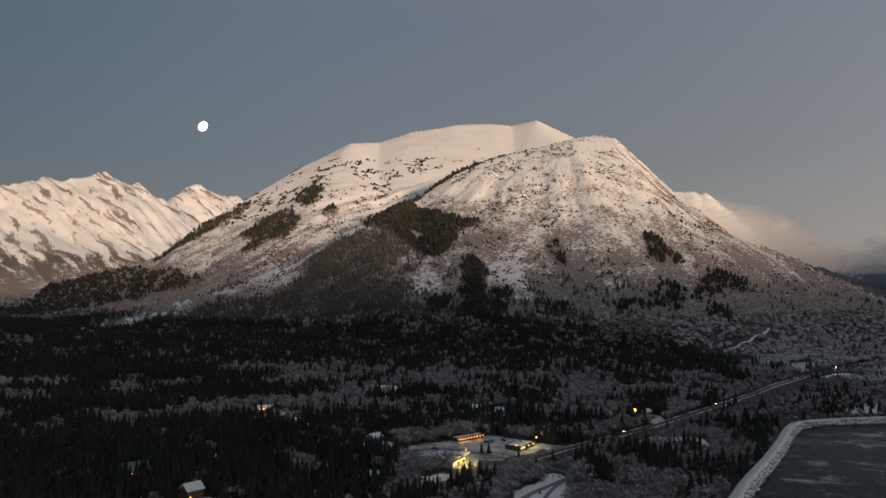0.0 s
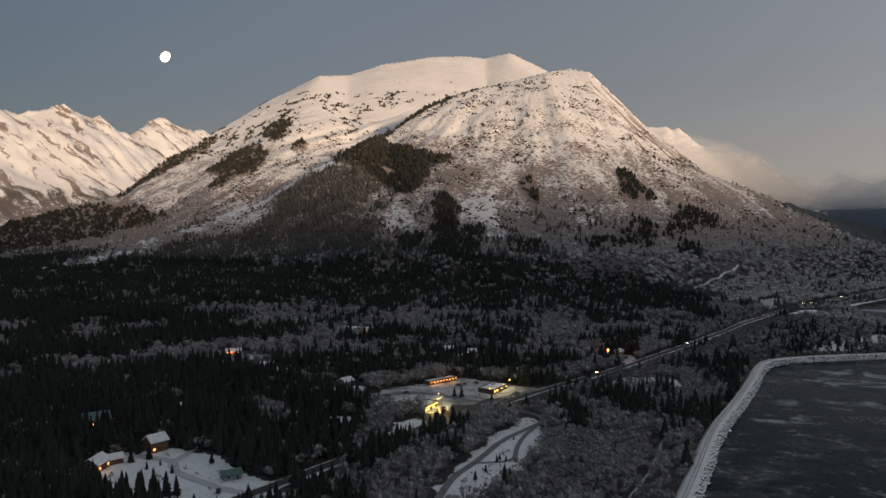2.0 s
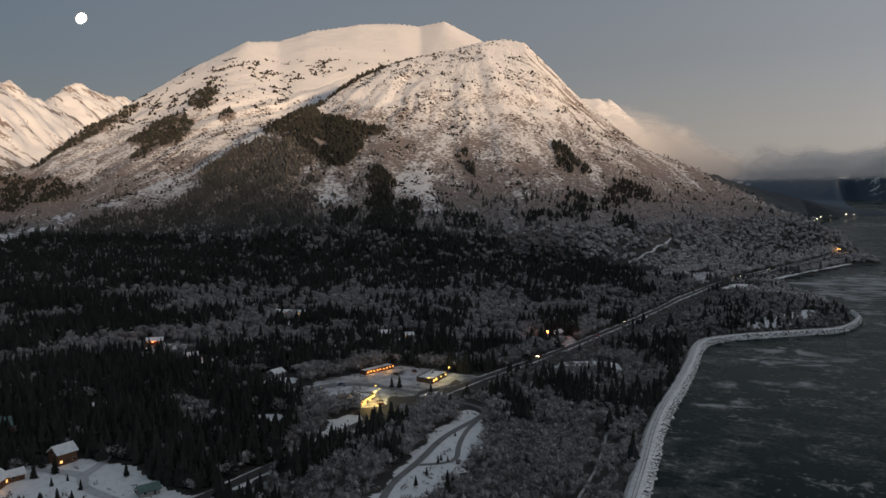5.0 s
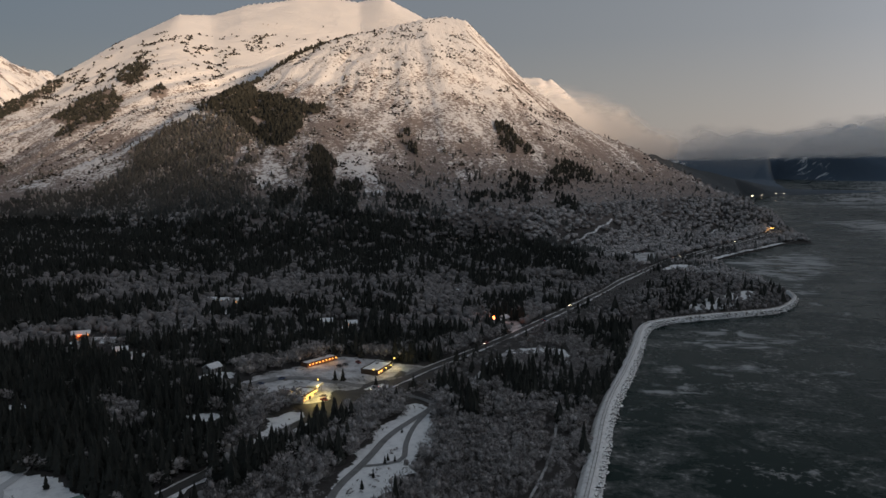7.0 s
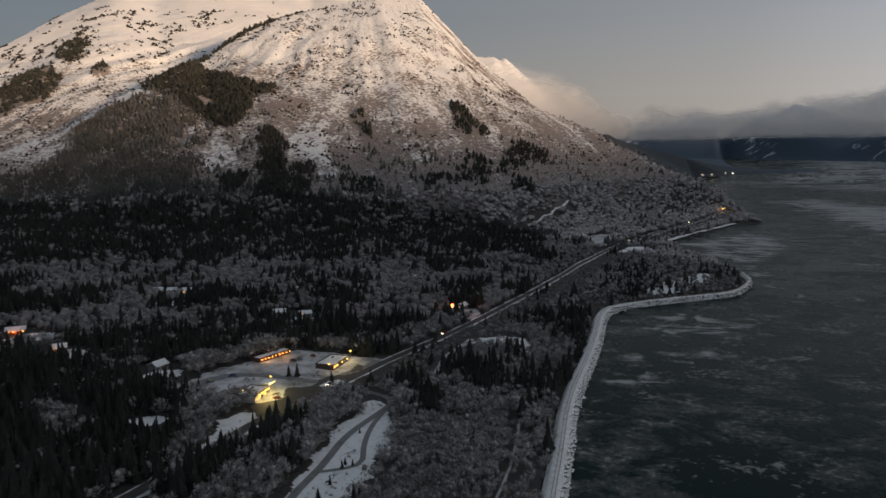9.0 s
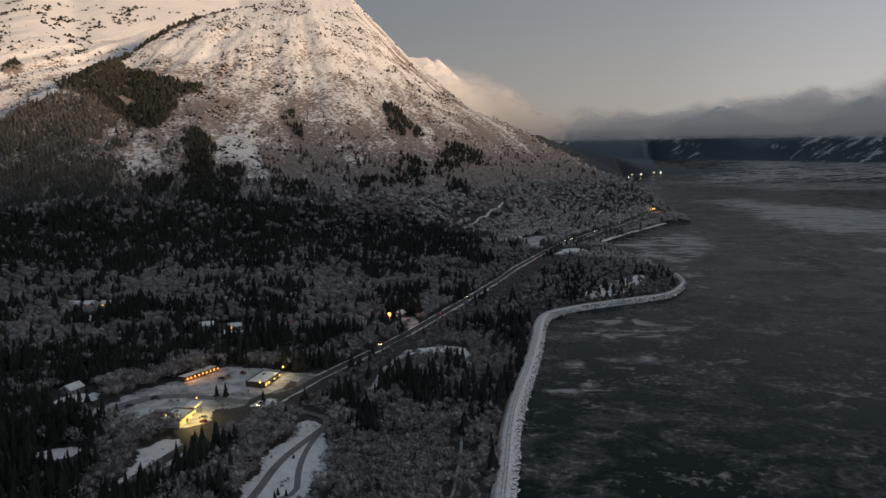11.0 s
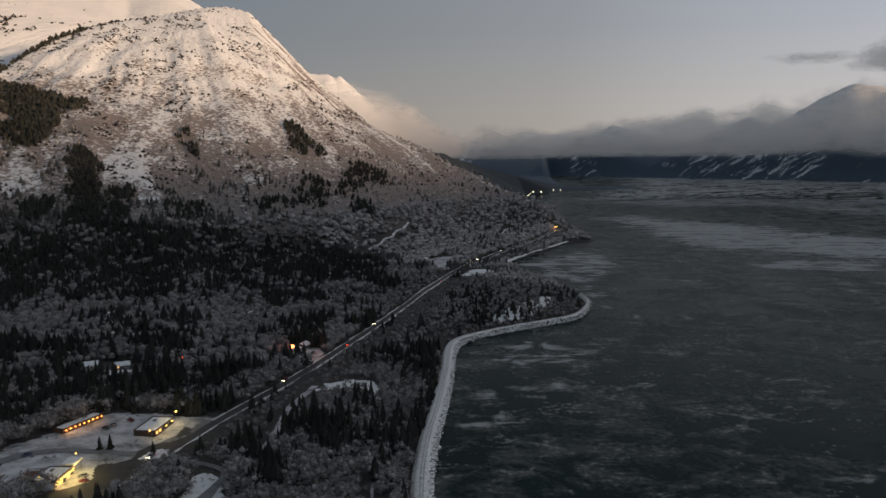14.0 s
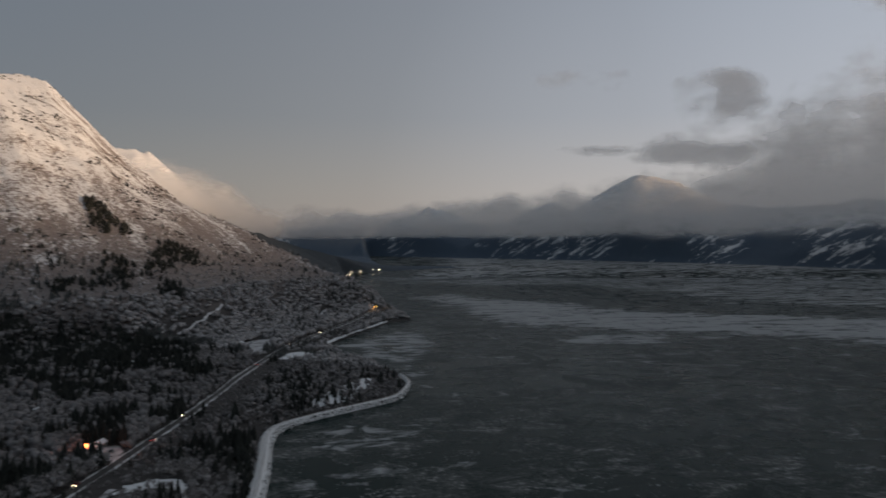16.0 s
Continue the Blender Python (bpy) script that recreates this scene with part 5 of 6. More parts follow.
def cloud_sheet(az, rise, depth, fade, rad):
    """A curved upright sheet of mist; fade gives how dense it is, from 0 at its rim to 1 within."""
    n, m = rise.shape
    a = np.radians(az)
    x, y = HUB[0] + rad * np.sin(a), HUB[1] + rad * np.cos(a)
    z = EYE_HEIGHT + rad * rise
    i, j = np.meshgrid(np.arange(n - 1), np.arange(m - 1), indexing="ij")
    f = np.stack([i * m + j, i * m + j + 1, (i + 1) * m + j + 1, (i + 1) * m + j], -1).reshape(-1, 4)
    ob = mesh_object("mist", np.stack([x.ravel(), y.ravel(), z.ravel()], 1), f, MAT_CLOUD)
    layer = ob.data.uv_layers.new(name="density")
    uv = np.stack([np.full(f.size, depth), fade.ravel()[f.ravel()]], 1)
    layer.data.foreach_set("uv", uv.astype(np.float32).ravel())
    return ob


def clouds():
    bank = tagged(new("cloud_bank"), "long grey cloud bank lying along the far shore", "cloud", kind="structure")
    v = np.linspace(0, 1, 15)[:, None]
    for k in range(3):
        az = np.linspace(44, 114, 141)[None] + 0 * v
        top = np.interp(az[0], *zip(*BANK_TOP)) * (1.10 - 0.03 * k)
        foot = np.interp(az[0], *zip(*BANK_FOOT))
        rise = foot + (top - foot) * v
        ragged = (fbm(az / 2.2, v * 2 + 0.1 * k, 19, 4) - 0.47) * 0.6
        fade = smooth(0, 0.22, v) * smooth(1.0, 0.28, v - ragged * smooth(0.3, 0.9, v)) * smooth(44, 49, az) * smooth(1.0, 0.93, v)
        rad = 3560.0 + 50 * k
        rad = rad + 0 * az
        cloud_sheet(az, rise, k, fade, rad).parent = bank
    wisp = tagged(new("cloud_wisp"), "rosy wisp of cloud behind the mountain's shoulder", "cloud", kind="structure")
    for k in range(2):
        az = np.linspace(37, 50, 40)[None] + 0 * v
        top = np.interp(az[0], (37, 40, 42, 44.7, 47, 50), (0.135, 0.130, 0.118, 0.094, 0.062, 0.052))
        rise = 0.0 + top * v
        fade = smooth(0, 0.3, v) * smooth(1.0, 0.5, v) * smooth(50, 47, az)
        cloud_sheet(az, rise, k, fade, 3250.0 + 40 * k + 0 * az).parent = wisp
    for ca, ce, wa, we, dense in CLOUDLETS:
        puff = tagged(new("cloud"), "small ragged grey cloud in the pale sky", "cloud", "clouds above the bank", "structure")
        for k in range(2):
            u = np.linspace(-1, 1, 31)[None] + 0 * np.linspace(-1, 1, 17)[:, None]
            w = np.linspace(-1, 1, 17)[:, None] + 0 * u
            lumps = fbm(u * 2.2 + ca, w * 1.6 + k * 0.15 + ce * 50, 7, 3) - 0.47
            fade = np.clip(1.1 - np.hypot(u, w) * 1.25 + 1.5 * lumps, 0, 1) * smooth(1.0, 0.8, np.maximum(np.abs(u), np.abs(w))) * dense
            cloud_sheet(ca + wa * 1.3 * u, ce + we * 1.3 * w, k, fade, 3480.0 - 45 * k + 0 * u).parent = puff


# ---- houses, vehicles, lamps ----


def part(name, bm, material, parent, label=""):
    me = bpy.data.meshes.new(name)
    bm.to_mesh(me)
    bm.free()
    me.materials.append(material)
    ob = new(name, me)
    ob.parent = parent
    if label:
        tagged(ob, label)
    return ob


def box(sx, sy, sz, x=0, y=0, z=0, bevel=0.0):
    """A box that stands on z, with worn edges where asked."""
    bm = bmesh.new()
    bmesh.ops.create_cube(bm, size=1.0)
    for v in bm.verts:
        v.co = Vector((v.co.x * sx + x, v.co.y * sy + y, (v.co.z + 0.5) * sz + z))
    if bevel:
        bmesh.ops.bevel(bm, geom=bm.edges[:], offset=bevel, segments=1, affect="EDGES")
    return bm


def tube(r, h, x=0, y=0, z=0, sides=10, top=None):
    bm = bmesh.new()
    bmesh.ops.create_cone(bm, cap_ends=True, segments=sides, radius1=r, radius2=r if top is None else top, depth=h)
    bmesh.ops.translate(bm, verts=bm.verts, vec=(x, y, z + h / 2))
    return bm


def globe(r, x, y, z):
    bm = bmesh.new()
    bmesh.ops.create_icosphere(bm, subdivisions=2, radius=r)
    bmesh.ops.translate(bm, verts=bm.verts, vec=(x, y, z))
    return bm


def gable_walls(w, d, h, rise):
    """Walls of a gabled house with the ridge along x."""
    bm = bmesh.new()
    lo = [bm.verts.new((sx * w / 2, sy * d / 2, -0.8)) for sx, sy in ((-1, -1), (1, -1), (1, 1), (-1, 1))]
    hi = [bm.verts.new((sx * w / 2, sy * d / 2, h)) for sx, sy in ((-1, -1), (1, -1), (1, 1), (-1, 1))]
    a, b = bm.verts.new((-w / 2, 0, h + rise)), bm.verts.new((w / 2, 0, h + rise))
    for f in ((lo[0], lo[1], hi[1], hi[0]), (lo[2], lo[3], hi[3], hi[2]), (lo[1], lo[2], hi[2], b, hi[1]), (lo[3], lo[0], hi[0], a, hi[3])):
        bm.faces.new(f)
    return bm


def gable_roof(w, d, h, rise, over, thick):
    """Two sloping slabs that meet at the ridge."""
    bm = bmesh.new()
    slope = rise / (d / 2)
    y1, z1 = d / 2 + over, h - over * slope
    ring = []
    for x in (-w / 2 - over, w / 2 + over):
        ring.append([bm.verts.new(c) for c in ((x, -y1, z1 + 0.02), (x, 0, h + rise + 0.02), (x, y1, z1 + 0.02), (x, y1, z1 + thick), (x, 0, h + rise + thick * 1.15), (x, -y1, z1 + thick))])
    a, b = ring
    for k in range(6):
        bm.faces.new((a[k], a[(k + 1) % 6], b[(k + 1) % 6], b[k]))
    for r in (a[::-1], b):
        bm.faces.new((r[0], r[1], r[4], r[5]))
        bm.faces.new((r[1], r[2], r[3], r[4]))
    bmesh.ops.recalc_face_normals(bm, faces=bm.faces)
    return bm


def window(parent, x, y, z, w, h, along, pane_mat):
    """A framed window on a wall that runs along x or along y."""
    t = 0.12
    f = part("window", box(w + 0.2, t, h + 0.2, x, y, z - 0.1) if along == "x" else box(t, w + 0.2, h + 0.2, x, y, z - 0.1), MAT_PALE, parent)
    part("pane", box(w, t + 0.08, h, x, y, z) if along == "x" else box(t + 0.08, w, h, x, y, z), pane_mat, f)


def house(x, y, turn, w, d, h, rise, wall, roof, label, lit=2, chimney=True, porch=False):
    z = float(land_height(np.array([x]), np.array([y]))[0]) + 0.3
    top = tagged(new("house"), label, "house")
    part("wall", gable_walls(w, d, h, rise), wall, top)
    r = part("roof", gable_roof(w, d, h, rise, 0.6, 0.45), roof, top, "snow-laden pitched roof" if roof is MAT_ROOFSNOW else "")
    if chimney:
        part("chimney", box(0.8, 0.8, 2.2, w * 0.22, d * 0.12, h + rise * 0.6, 0.05), MAT_ROCK, r)
    k, n = 0, max(2, int(w / 3))
    for s in (-1, 1):
        for i in range(n):
            wx = -w / 2 + (i + 0.5) * w / n
            if s < 0 and i == n // 2:
                door = part("door", box(1.0, 0.14, 2.05, wx, s * (d / 2 + 0.04), 0.0), MAT_DARKWOOD, top)
                part("handle", box(0.08, 0.1, 0.14, wx + 0.35, s * (d / 2 + 0.14), 1.0), MAT_METAL, door)
                continue
            glow = s < 0 and k < lit
            window(top, wx, s * (d / 2 + 0.03), 1.0, 1.2, 1.1, "x", MAT_WARM if glow else MAT_GLASS)
            k += s < 0
    for s in (-1, 1):
        window(top, s * (w / 2 + 0.03), 0, h - 0.4, 1.3, 1.2, "y", MAT_WARM if lit > 2 and s > 0 else MAT_GLASS)
    if porch:
        p = part("porch", box(w * 0.8, 2.2, 0.2, 0, -d / 2 - 1.2, h - 0.35, 0.03), MAT_ROOFSNOW, top)
        for i in range(4):
            part("post", box(0.16, 0.16, h - 0.3, -w * 0.38 + i * w * 0.253, -d / 2 - 2.1, -0.1), MAT_DARKWOOD, p)
    top.matrix_basis = pose(x, y, z, 0, 0, turn)
    return top


def flat_building(name, x, y, turn, w, d, h, wall, label, lamps, lamp_mat, lit):
    """A low commercial building with a parapet, a snowy flat roof and lamps along its eaves."""
    z = float(land_height(np.array([x]), np.array([y]))[0]) + 0.35
    top = tagged(new(name), label, "building")
    part("wall", box(w, d, h + 0.8, 0, 0, -0.8, 0.04), wall, top)
    roof = part("roof", box(w - 0.7, d - 0.7, 0.35, 0, 0, h - 0.02, 0.12), MAT_ROOFSNOW, top, "flat roof under packed snow")
    for s in (-1, 1):
        part("parapet", box(w + 0.3, 0.34, 0.75, 0, s * (d / 2), h - 0.1, 0.03), MAT_DARKWOOD, roof)
        part("parapet", box(0.34, d - 0.4, 0.75, s * (w / 2), 0, h - 0.1, 0.03), MAT_DARKWOOD, roof)
    part("roof_unit", box(1.8, 1.4, 0.9, w * 0.2, d * 0.15, h + 0.3, 0.05), MAT_METAL, roof)
    n = int(w / 3.2)
    for i in range(n):
        wx = -w / 2 + (i + 0.5) * w / n
        if i == n // 2:
            door = part("door", box(1.8, 0.14, 2.2, wx, -d / 2 - 0.04, 0), MAT_GLASS, top)
            part("handle", box(0.06, 0.1, 0.6, wx, -d / 2 - 0.14, 0.9), MAT_METAL, door)
        else:
            window(top, wx, -d / 2 - 0.03, 0.9, 1.9, 1.4, "x", MAT_WARM if i < lit else MAT_GLASS)
    for i in range(lamps):
        wx = -w / 2 + (i + 0.5) * w / lamps
        arm = part("wall_lamp", box(0.12, 0.8, 0.12, wx, -d / 2 - 0.4, h - 0.5), MAT_METAL, top)
        # bulb made oversize, its bloom put into the shape
        part("bulb", globe(0.42, wx, -d / 2 - 0.8, h - 0.55), lamp_mat, arm)
    top.matrix_basis = pose(x, y, z, 0, 0, turn)
    return top, z


def canopy(x, y, turn):
    z = float(land_height(np.array([x]), np.array([y]))[0]) + 0.35
    top = tagged(new("fuel_canopy"), "brightly lit flat fuel canopy on slim posts", "canopy")
    part("deck", box(9, 6.5, 0.7, 0, 0, 4.6, 0.06), MAT_PALE, top)
    part("roof_snow", box(8.6, 6.1, 0.3, 0, 0, 5.3, 0.1), MAT_ROOFSNOW, top)
    for sx in (-1, 1):
        for sy in (-1, 1):
            part("post", tube(0.16, 5.4, sx * 3.6, sy * 2.4, -0.8), MAT_METAL, top)
    for sx in (-1, 0, 1):
        for sy in (-1, 1):
            part("downlight", box(1.1, 0.8, 0.14, sx * 2.8, sy * 1.7, 4.45, 0.02), MAT_YELLOW, top)
    for sx in (-1.2, 1.2):
        pump = part("fuel_pump", box(0.8, 0.55, 1.7, sx, 0, 0, 0.05), MAT_METAL, top)
        part("display", box(0.5, 0.6, 0.35, sx, 0, 1.15), MAT_WARM, pump)
    top.matrix_basis = pose(x, y, z, 0, 0, turn)
    return top


def lamp_post(x, y, tall, mat, label="tall lamp post with a glowing head", size=0.42, base=None):
    z = float(land_height(np.array([x]), np.array([y]))[0]) if base is None else base
    top = tagged(new("street_lamp"), label, "lamp")
    part("pole", tube(0.13, tall + 0.8, 0, 0, -0.8, 8, 0.08), MAT_METAL, top)
    part("arm", box(1.3, 0.1, 0.1, 0.6, 0, tall - 0.1), MAT_METAL, top)
    head = part("lamp_head", box(0.9, 0.36, 0.16, 1.2, 0, tall - 0.12, 0.04), MAT_METAL, top)
    # globe larger than a real bulb, standing in for the lamp's bloom
    part("bulb", globe(size, 1.2, 0, tall - 0.3), mat, head)
    top.matrix_basis = pose(x, y, z + 0.2, 0, 0, random.Random(int(x * 7 + y)).uniform(0, 360))
    return top


def glow(x, y, tall, watts, colour, size=1.2):
    data = bpy.data.lights.new("lamp_light", "POINT")
    data.energy, data.color, data.shadow_soft_size = watts, colour, size
    ob = new("lamp_light", data)
    ob.location = (x, y, float(land_height(np.array([x]), np.array([y]))[0]) + tall)


def car(x, y, turn, paint, label, lights=True, size=1.0):
    z = float(land_height(np.array([x]), np.array([y]))[0]) + 0.62
    top = tagged(new("car"), label, "car")
    bm = box(4.6, 1.85, 0.75, 0, 0, 0.35, 0.12)
    part("body", bm, paint, top)
    cab = box(2.5, 1.6, 0.62, -0.25, 0, 1.08)
    for v in cab.verts:
        if v.co.z > 1.4:
            v.co.x, v.co.y = -0.25 + (v.co.x + 0.25) * 0.68, v.co.y * 0.86
    part("cabin", cab, MAT_GLASS, top, "dark glazed cabin")
    part("roof", box(1.7, 1.36, 0.06, -0.25, 0, 1.70, 0.02), paint, top)
    for sx in (-1.4, 1.4):
        for sy in (-0.86, 0.86):
            w = tube(0.34, 0.22, 0, 0, -0.11, 12)
            bmesh.ops.rotate(w, verts=w.verts, cent=(0, 0, 0), matrix=Matrix.Rotation(radians(90), 3, "X"))
            bmesh.ops.translate(w, verts=w.verts, vec=(sx, sy, 0.34))
            wheel = part("wheel", w, MAT_TYRE, top)
            r = tube(0.19, 0.24, 0, 0, -0.12, 8)
            bmesh.ops.rotate(r, verts=r.verts, cent=(0, 0, 0), matrix=Matrix.Rotation(radians(90), 3, "X"))
            bmesh.ops.translate(r, verts=r.verts, vec=(sx, sy, 0.34))
            part("rim", r, MAT_METAL, wheel)
    for sy in (-0.65, 0.65):
        part("headlight", box(0.22, 0.5, 0.3, 2.28, sy, 0.66, 0.03), MAT_WHITELAMP if lights else MAT_METAL, top)
        part("tail_light", box(0.12, 0.4, 0.2, -2.28, sy, 0.75, 0.02), MAT_RED if lights else MAT_TYRE, top)
    top.matrix_basis = pose(x, y, z, 0, 0, turn) @ Matrix.Diagonal((size, size, size, 1))
    return top


def pen(x, y, turn):
    """The fenced rectangle beside the roadhouse."""
    z = float(land_height(np.array([x]), np.array([y]))[0]) + 0.3
    top = tagged(new("fenced_pen"), "rust-brown fenced rectangle standing in the snowy lot", "pen")
    part("floor", box(10.6, 9.4, 0.25, 0, 0, -0.05, 0.05), plain("rusty_floor", (0.14, 0.07, 0.055), 0.9), top)
    for s in (-1, 1):
        for h in (0.5, 1.1):
            part("rail", box(11, 0.1, 0.16, 0, s * 4.8, h), MAT_DARKWOOD, top)
            part("rail", box(0.1, 9.6, 0.16, s * 5.5, 0, h), MAT_DARKWOOD, top)
        for i in range(6):
            part("post", box(0.16, 0.16, 1.9, -5.5 + i * 2.2, s * 4.8, -0.5), MAT_DARKWOOD, top)
    top.matrix_basis = pose(x, y, z, 0, 0, turn)


def village():
    flat_building("roadhouse", 162, 450, 42, 16, 11, 3.6, MAT_PALE, "low cream roadhouse with snowy flat roof and yellow lamps", 6, MAT_YELLOW, 4)
    canopy(173, 456, 42)
    glow(174, 449, 6, 2900, (1.0, 0.74, 0.24))
    glow(167, 441, 5, 1900, (1.0, 0.74, 0.24))
    flat_building("store", 226, 483, 38, 22, 12, 2.7, MAT_DARKWOOD, "wide dark store with parapet, snow on its flat roof", 3, MAT_YELLOW, 2)
    glow(223, 470, 6, 735, (1.0, 0.72, 0.3))
    glow(238, 481, 6, 1500, (1.0, 0.76, 0.34))
    lamp_post(240, 486, 6, MAT_YELLOW, size=0.6)
    lamp_post(219, 471, 5, MAT_YELLOW, size=0.55)
    motel, _ = flat_building("motel", 199, 516, 22, 27, 6.5, 2.3, MAT_LOG, "long brown motel row with orange lamps under its eaves", 9, MAT_ORANGE, 0)
    glow(192, 507, 4, 525, (1.0, 0.5, 0.16))
    glow(206, 511, 4, 630, (1.0, 0.5, 0.16))
    pen(158, 463, 45)
    house(378, 566, 25, 10, 7, 3, 2, MAT_LOG, MAT_ROOFSNOW, "small brown roadside house with a glaring orange lamp", 2)
    lamp_post(374, 560, 7, MAT_GLARE, "lamp post with a glaring orange head", 1.3)
    glow(374, 557, 8, 2200, (1.0, 0.20, 0.04))
    house(392, 572, 25, 9, 6, 2.8, 1.8, MAT_SIDING, MAT_ROOFSNOW, "grey cabin with a snowed-in roof by the highway", 0)
    house(67, 657, -8, 12, 6.5, 2.6, 1.6, MAT_LOG, MAT_ROOFSNOW, "long log cabin with its front lit orange", 4, porch=True)
    glow(66, 651, 2.5, 1000, (1.0, 0.24, 0.06))
    house(86, 595, -8, 9, 6.5, 2.8, 1.7, MAT_LOG, MAT_ROOFSNOW, "log cabin with an orange-lit front among spruces", 3, porch=True)
    glow(85, 589, 2.5, 1000, (1.0, 0.30, 0.07))
    # dim teal roof colour stands in for snow lying in shade
    house(-26, 466, 12, 14, 10, 4, 3.2, MAT_LOG, MAT_TEALROOF, "large brown log house with a dim teal roof", 2)
    glow(-24, 459, 3, 160, (1.0, 0.4, 0.12))
    house(5, 412, 30, 9, 8, 5.2, 2.8, MAT_LOG, MAT_ROOFSNOW, "two-storey brown log house at the clearing's edge", 1)
    house(-21, 391, 65, 11, 8, 3.6, 2.6, MAT_LOG, MAT_ROOFSNOW, "brown timber house with a lit gable by the clearing", 2)
    glow(-17, 385, 3, 105, (1.0, 0.5, 0.18))
    house(-13, 398, 20, 6, 5, 2.6, 1.6, MAT_LOG, MAT_ROOFSNOW, "small brown outbuilding under thick snow", 0, False)
    house(37, 361, 12, 8, 5, 2.4, 1.6, MAT_SIDING, MAT_TEALROOF, "grey-green shed standing in the open snow", 0, False)
    house(249, 624, -20, 10, 7, 2.8, 1.9, MAT_PALE, MAT_ROOFSNOW, "cream house with a broad snow-covered roof", 0)
    house(265, 611, -20, 9, 6.5, 2.6, 1.6, MAT_SIDING, MAT_ROOFSNOW, "grey house with a low snow-covered roof", 1)
    house(131, 526, 30, 9, 7, 3.0, 2.0, MAT_SIDING, MAT_ROOFSNOW, "grey cottage half hidden among spruces", 0)
    for k, (hx, hy) in enumerate(((186, 752), (197, 746), (208, 740))):
        house(hx, hy, -30, 8, 6, 2.8, 1.8, MAT_PALE, MAT_ROOFSNOW, "pale cabin of a lit row in the woods", 1 + k % 2, False)
    house(300, 700, 10, 9, 7, 3, 2, MAT_PALE, MAT_ROOFSNOW, "pale house alone in the frosted wood", 1, False)
    house(425, 700, 30, 8, 6, 3, 2, MAT_LOG, MAT_ROOFSNOW, "brown cabin in the frosted wood", 1, False)
    house(842, 876, 25, 11, 7, 3, 1.8, MAT_SIDING, MAT_ROOFSNOW, "grey lodge with a snowy roof beside the stopping place", 1, False)
    house(1405, 1035, 40, 14, 9, 4.0, 2.6, MAT_PALE, MAT_ROOFSNOW, "pale house on the headland above the highway", 3, False)
    for x, y, tall, mat, size in ((-9, 531, 6, MAT_ORANGE, 0.55), (92, 560, 6, MAT_WHITELAMP, 0.35), (330, 640, 6, MAT_WHITELAMP, 0.45), (300, 590, 6, MAT_RED, 0.4), (-30, 480, 5, MAT_WHITELAMP, 0.3),
                                  (-45, 520, 6, MAT_WHITELAMP, 0.35), (1398, 1020, 9, MAT_ORANGE, 1.3), (1408, 1024, 8, MAT_YELLOW, 1.0), (178, 462, 6, MAT_YELLOW, 0.45), (156, 446, 6, MAT_YELLOW, 0.5)):
        lamp_post(x, y, tall, mat, size=size)
    glow(1400, 1016, 9, 4200, (1.0, 0.5, 0.15))
    for x, y in ((2860, 2172), (2900, 2190), (2941, 2201), (2977, 2178), (3039, 2150), (3070, 2133)):
        lamp_post(x, y, 9, MAT_WHITELAMP, "far lamp post on the dark shore", 1.5)
    road = fine_line(HIGHWAY, 1.0)
    along = np.concatenate([[0], np.cumsum(np.linalg.norm(np.diff(road, axis=0), axis=1))])
    for k, (metres, way) in enumerate(((190, 1), (322, -1), (458, -1), (560, 1), (640, -1), (900, 1), (1085, -1), (1118, -1), (1240, -1), (1385, -1))):
        i = int(np.searchsorted(along, metres))
        d = road[i + 1] - road[i]
        turn = math.degrees(math.atan2(d[1], d[0])) + (0 if way > 0 else 180)
        side = np.array([d[1], -d[0]]) / np.linalg.norm(d) * 2.6 * way
        car(*(road[i] + side), turn, CAR_PAINTS[k % 4], ("dark", "silver", "red", "blue")[k % 4] + " car on the highway with its headlights on", True, 1.15)
    for k, (x, y, turn) in enumerate(((174, 446, 130), (172, 440, 120), (164, 489, 20), (207, 500, 110), (212, 502, 110), (222, 503, 100), (149, 484, 10), (386, 552, 30), (872, 878, 40), (884, 884, 40), (860, 872, 40), (30, 345, 80))):
        car(x, y, turn, CAR_PAINTS[(k + 1) % 4], ("silver", "red", "blue", "dark")[k % 4] + " car parked on packed snow", False)

ground_sheet()
water_sheet()
tagged(ribbon("highway_shoulder", HIGHWAY, 9.2, MAT_BERM, 0.35, step=3.0, ragged=0.6), "ploughed snow along both sides of the highway", "snow", kind="structure")
tagged(ribbon("highway", HIGHWAY, 5.8, MAT_ROAD, 0.55), "dark wet two-lane highway through the valley", "road", kind="structure")
tagged(ribbon("lane", LANE, 3.6, MAT_LANE, 0.5), "icy grey side road between snowfields", "road", kind="structure")
tagged(ribbon("loop_lane", LOOP, 2.6, MAT_LANE, 0.46), "narrow icy loop of the side road", "road", kind="structure")
tagged(ribbon("side_lane", SIDE_LANE, 4.4, MAT_LOT, 0.32, step=3.0, ragged=0.8), "snowed-in lane beside the highway spruces", "road", kind="structure")
tagged(ribbon("trail", TRAIL, 1.3, MAT_LOT, 0.3, step=3.0, ragged=0.6), "narrow snowy trail through the birches", "path", kind="structure")
tagged(ribbon("clearing_road", CLEARING_ROAD, 6.0, MAT_LANE, 0.5), "snow-edged road into the clearing", "road", kind="structure")
tagged(ribbon("track_cut", TRACK_CUT, 3.8, MAT_BERM, 0.6, step=3.0, ragged=1.3), "snowy track cut up the hillside", "path", kind="structure")
tagged(ribbon("track_cut_east", TRACK_CUT_EAST, 4.0, MAT_SNOW, 0.6, step=3.0, ragged=1.3), "snowy track cut above the highway", "path", kind="structure")
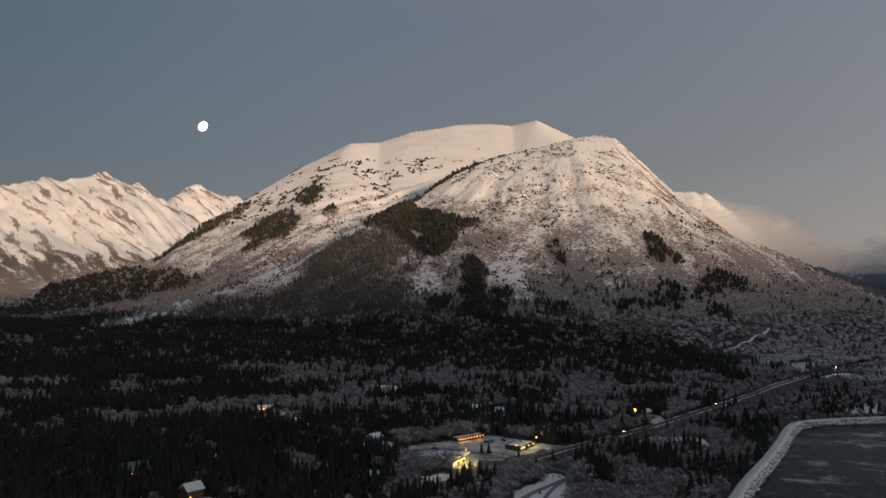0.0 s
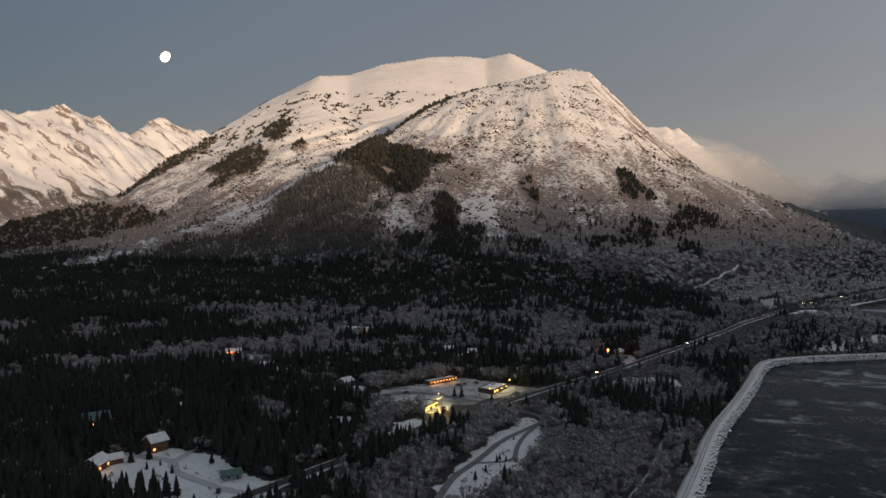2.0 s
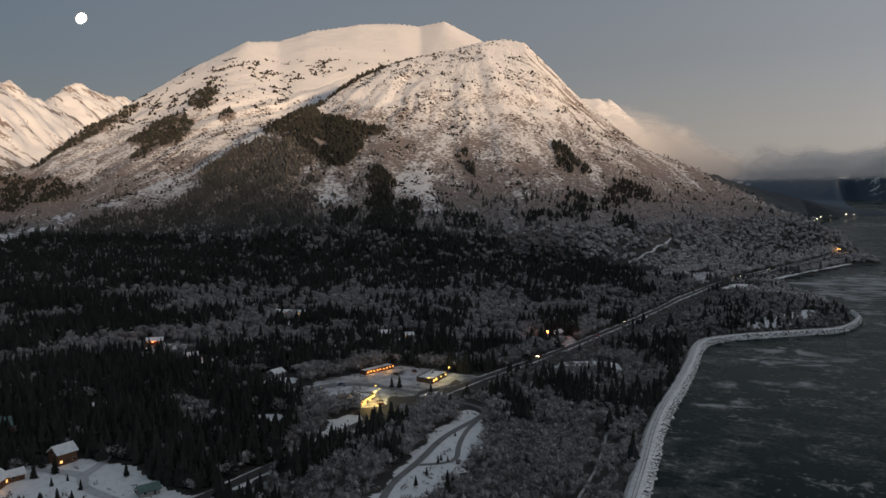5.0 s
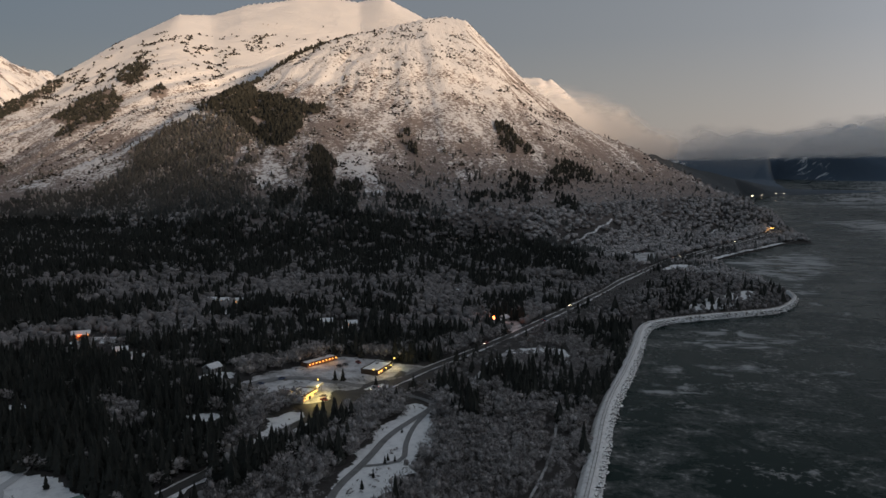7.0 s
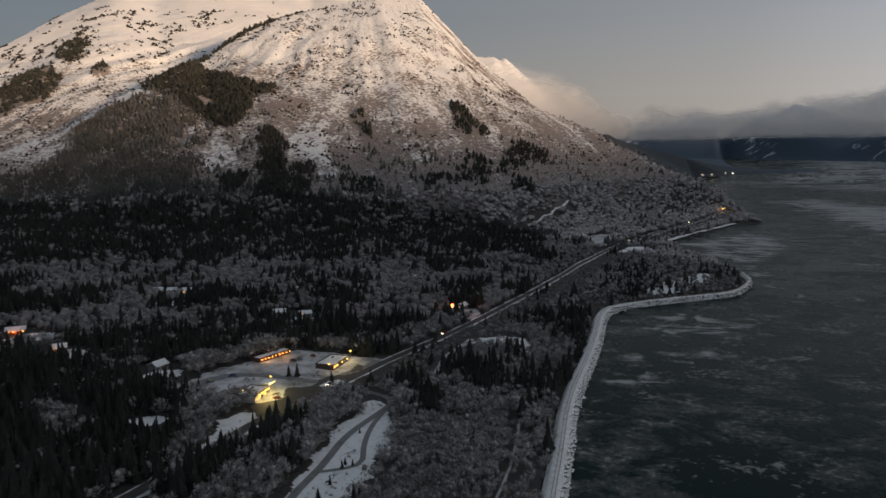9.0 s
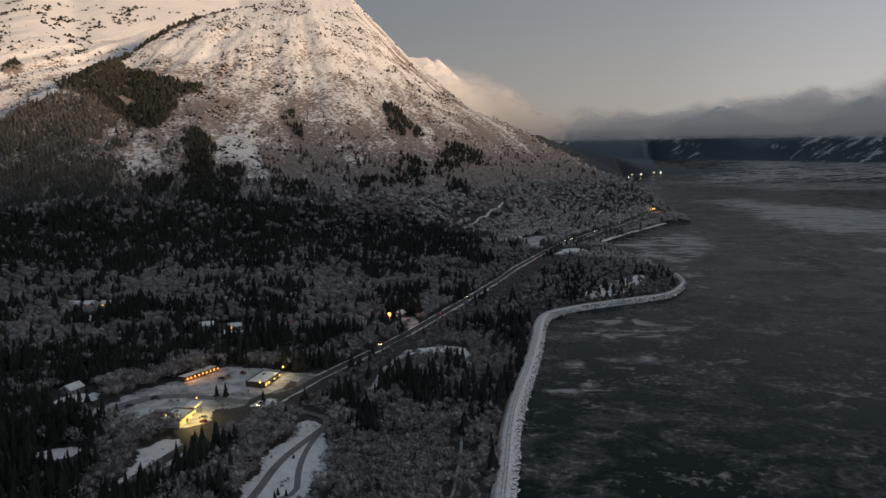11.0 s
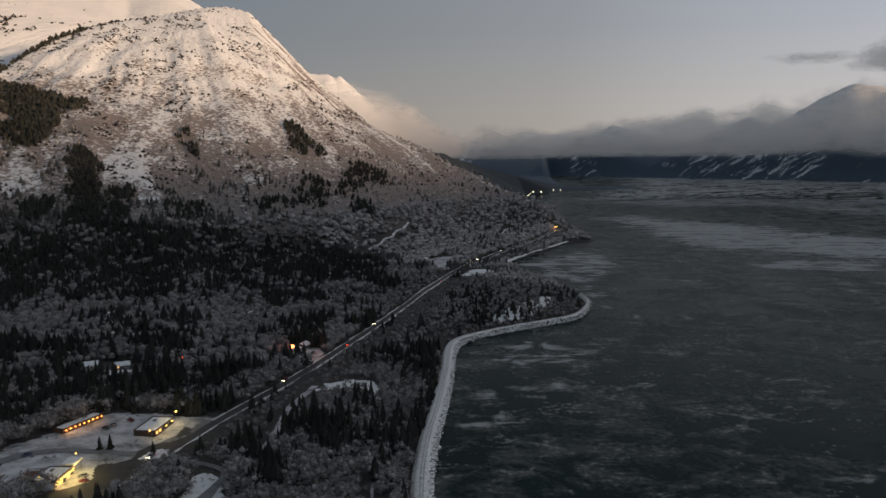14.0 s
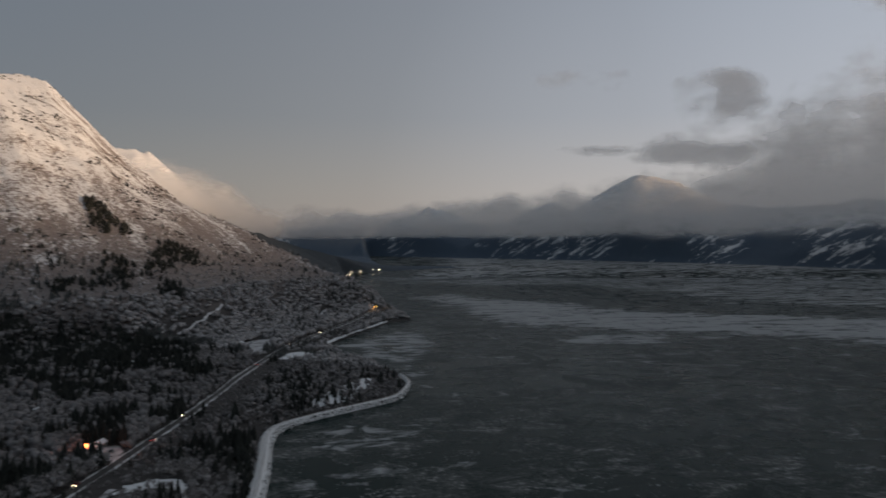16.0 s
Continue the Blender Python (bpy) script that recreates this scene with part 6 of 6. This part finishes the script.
for nm, ring, mat, what in (("parking_ground", LOT, MAT_LOT, "wide lot of packed, rutted snow"), ("apron", APRON, MAT_ROAD, "ploughed dark asphalt apron before the roadhouse"),
                            ("island_snow", ISLAND_STRIP, MAT_SNOW, "long snow island between apron and highway"), ("spruce_island", ISLAND, MAT_SNOW, "snow island with a lone spruce"), ("clearing_snow", CLEARING, MAT_SNOW, "untrodden snow of a house clearing"),
                            ("lane_snow", LANE_SNOW, MAT_SNOW, "open snow beside the lane"), ("verge_snow", VERGE, MAT_SNOW, "snowy verge by the highway"),
                            ("pond_ice", POND, MAT_SNOW, "frozen snow-covered pond"), ("stopping_place", STOPPING, MAT_LOT, "snow-covered stopping place beside the highway"),
                            ("layby", LAYBY, MAT_SNOW, "open snow on the seaward side of the highway"), ("gate_yard", GATE_YARD, MAT_LOT, "snowy yard beside the highway"), ("camp_snow", CAMP_SNOW, MAT_SNOW, "patchy snow among bushes on the point")):
    tagged(snow_patch(nm, ring, mat, {"apron": 0.5, "island_snow": 0.8, "spruce_island": 0.75}.get(nm, 0.25), bumps=0.02 if nm == "apron" else 0.25, ragged=nm not in ("apron", "island_snow", "spruce_island")), what, "snow", kind="structure")
for yx, yy, yw, yd in YARDS:
    ring = tuple((yx + yw * math.cos(k * math.pi / 6), yy + yd * math.sin(k * math.pi / 6)) for k in range(12))
    tagged(snow_patch("yard_snow", ring, MAT_SNOW, 0.25), "trampled snow of a yard among trees", "snow", kind="structure")
tagged(ribbon("lot_track", LOT_TRACK, 6.5, MAT_LANE, 0.50, step=3.0, ragged=0.7), "worn icy track across the snowy lot", "road", kind="structure")
tagged(ribbon("driveway", DRIVE, 4.2, MAT_PACKED, 0.5, step=3.0, ragged=0.5), "icy driveway curving through the clearing", "path", kind="structure")
tagged(ribbon("driveway_east", DRIVE_EAST, 4.0, MAT_PACKED, 0.54, step=3.0, ragged=0.5), "icy side branch of the driveway", "path", kind="structure")
tagged(ribbon("beach", BEACH, 8.0, MAT_SNOW, 0.4, ragged=0.8), "snow-covered strip of beach beyond the point", "beach", kind="structure")
railway()
clouds()
village()
woods()

moon_me = bpy.data.meshes.new("moon")
bm = bmesh.new()
bmesh.ops.create_icosphere(bm, subdivisions=4, radius=34)
bm.to_mesh(moon_me)
bm.free()
moon_me.materials.append(MAT_MOON)
moon = tagged(new("moon", moon_me), "bright pale yellow moon just short of full", "moon")
moon.matrix_basis = pose(92, 4791, 1143, 0, 35, 0) @ Matrix.Diagonal((0.80, 0.93, 1.0, 1))
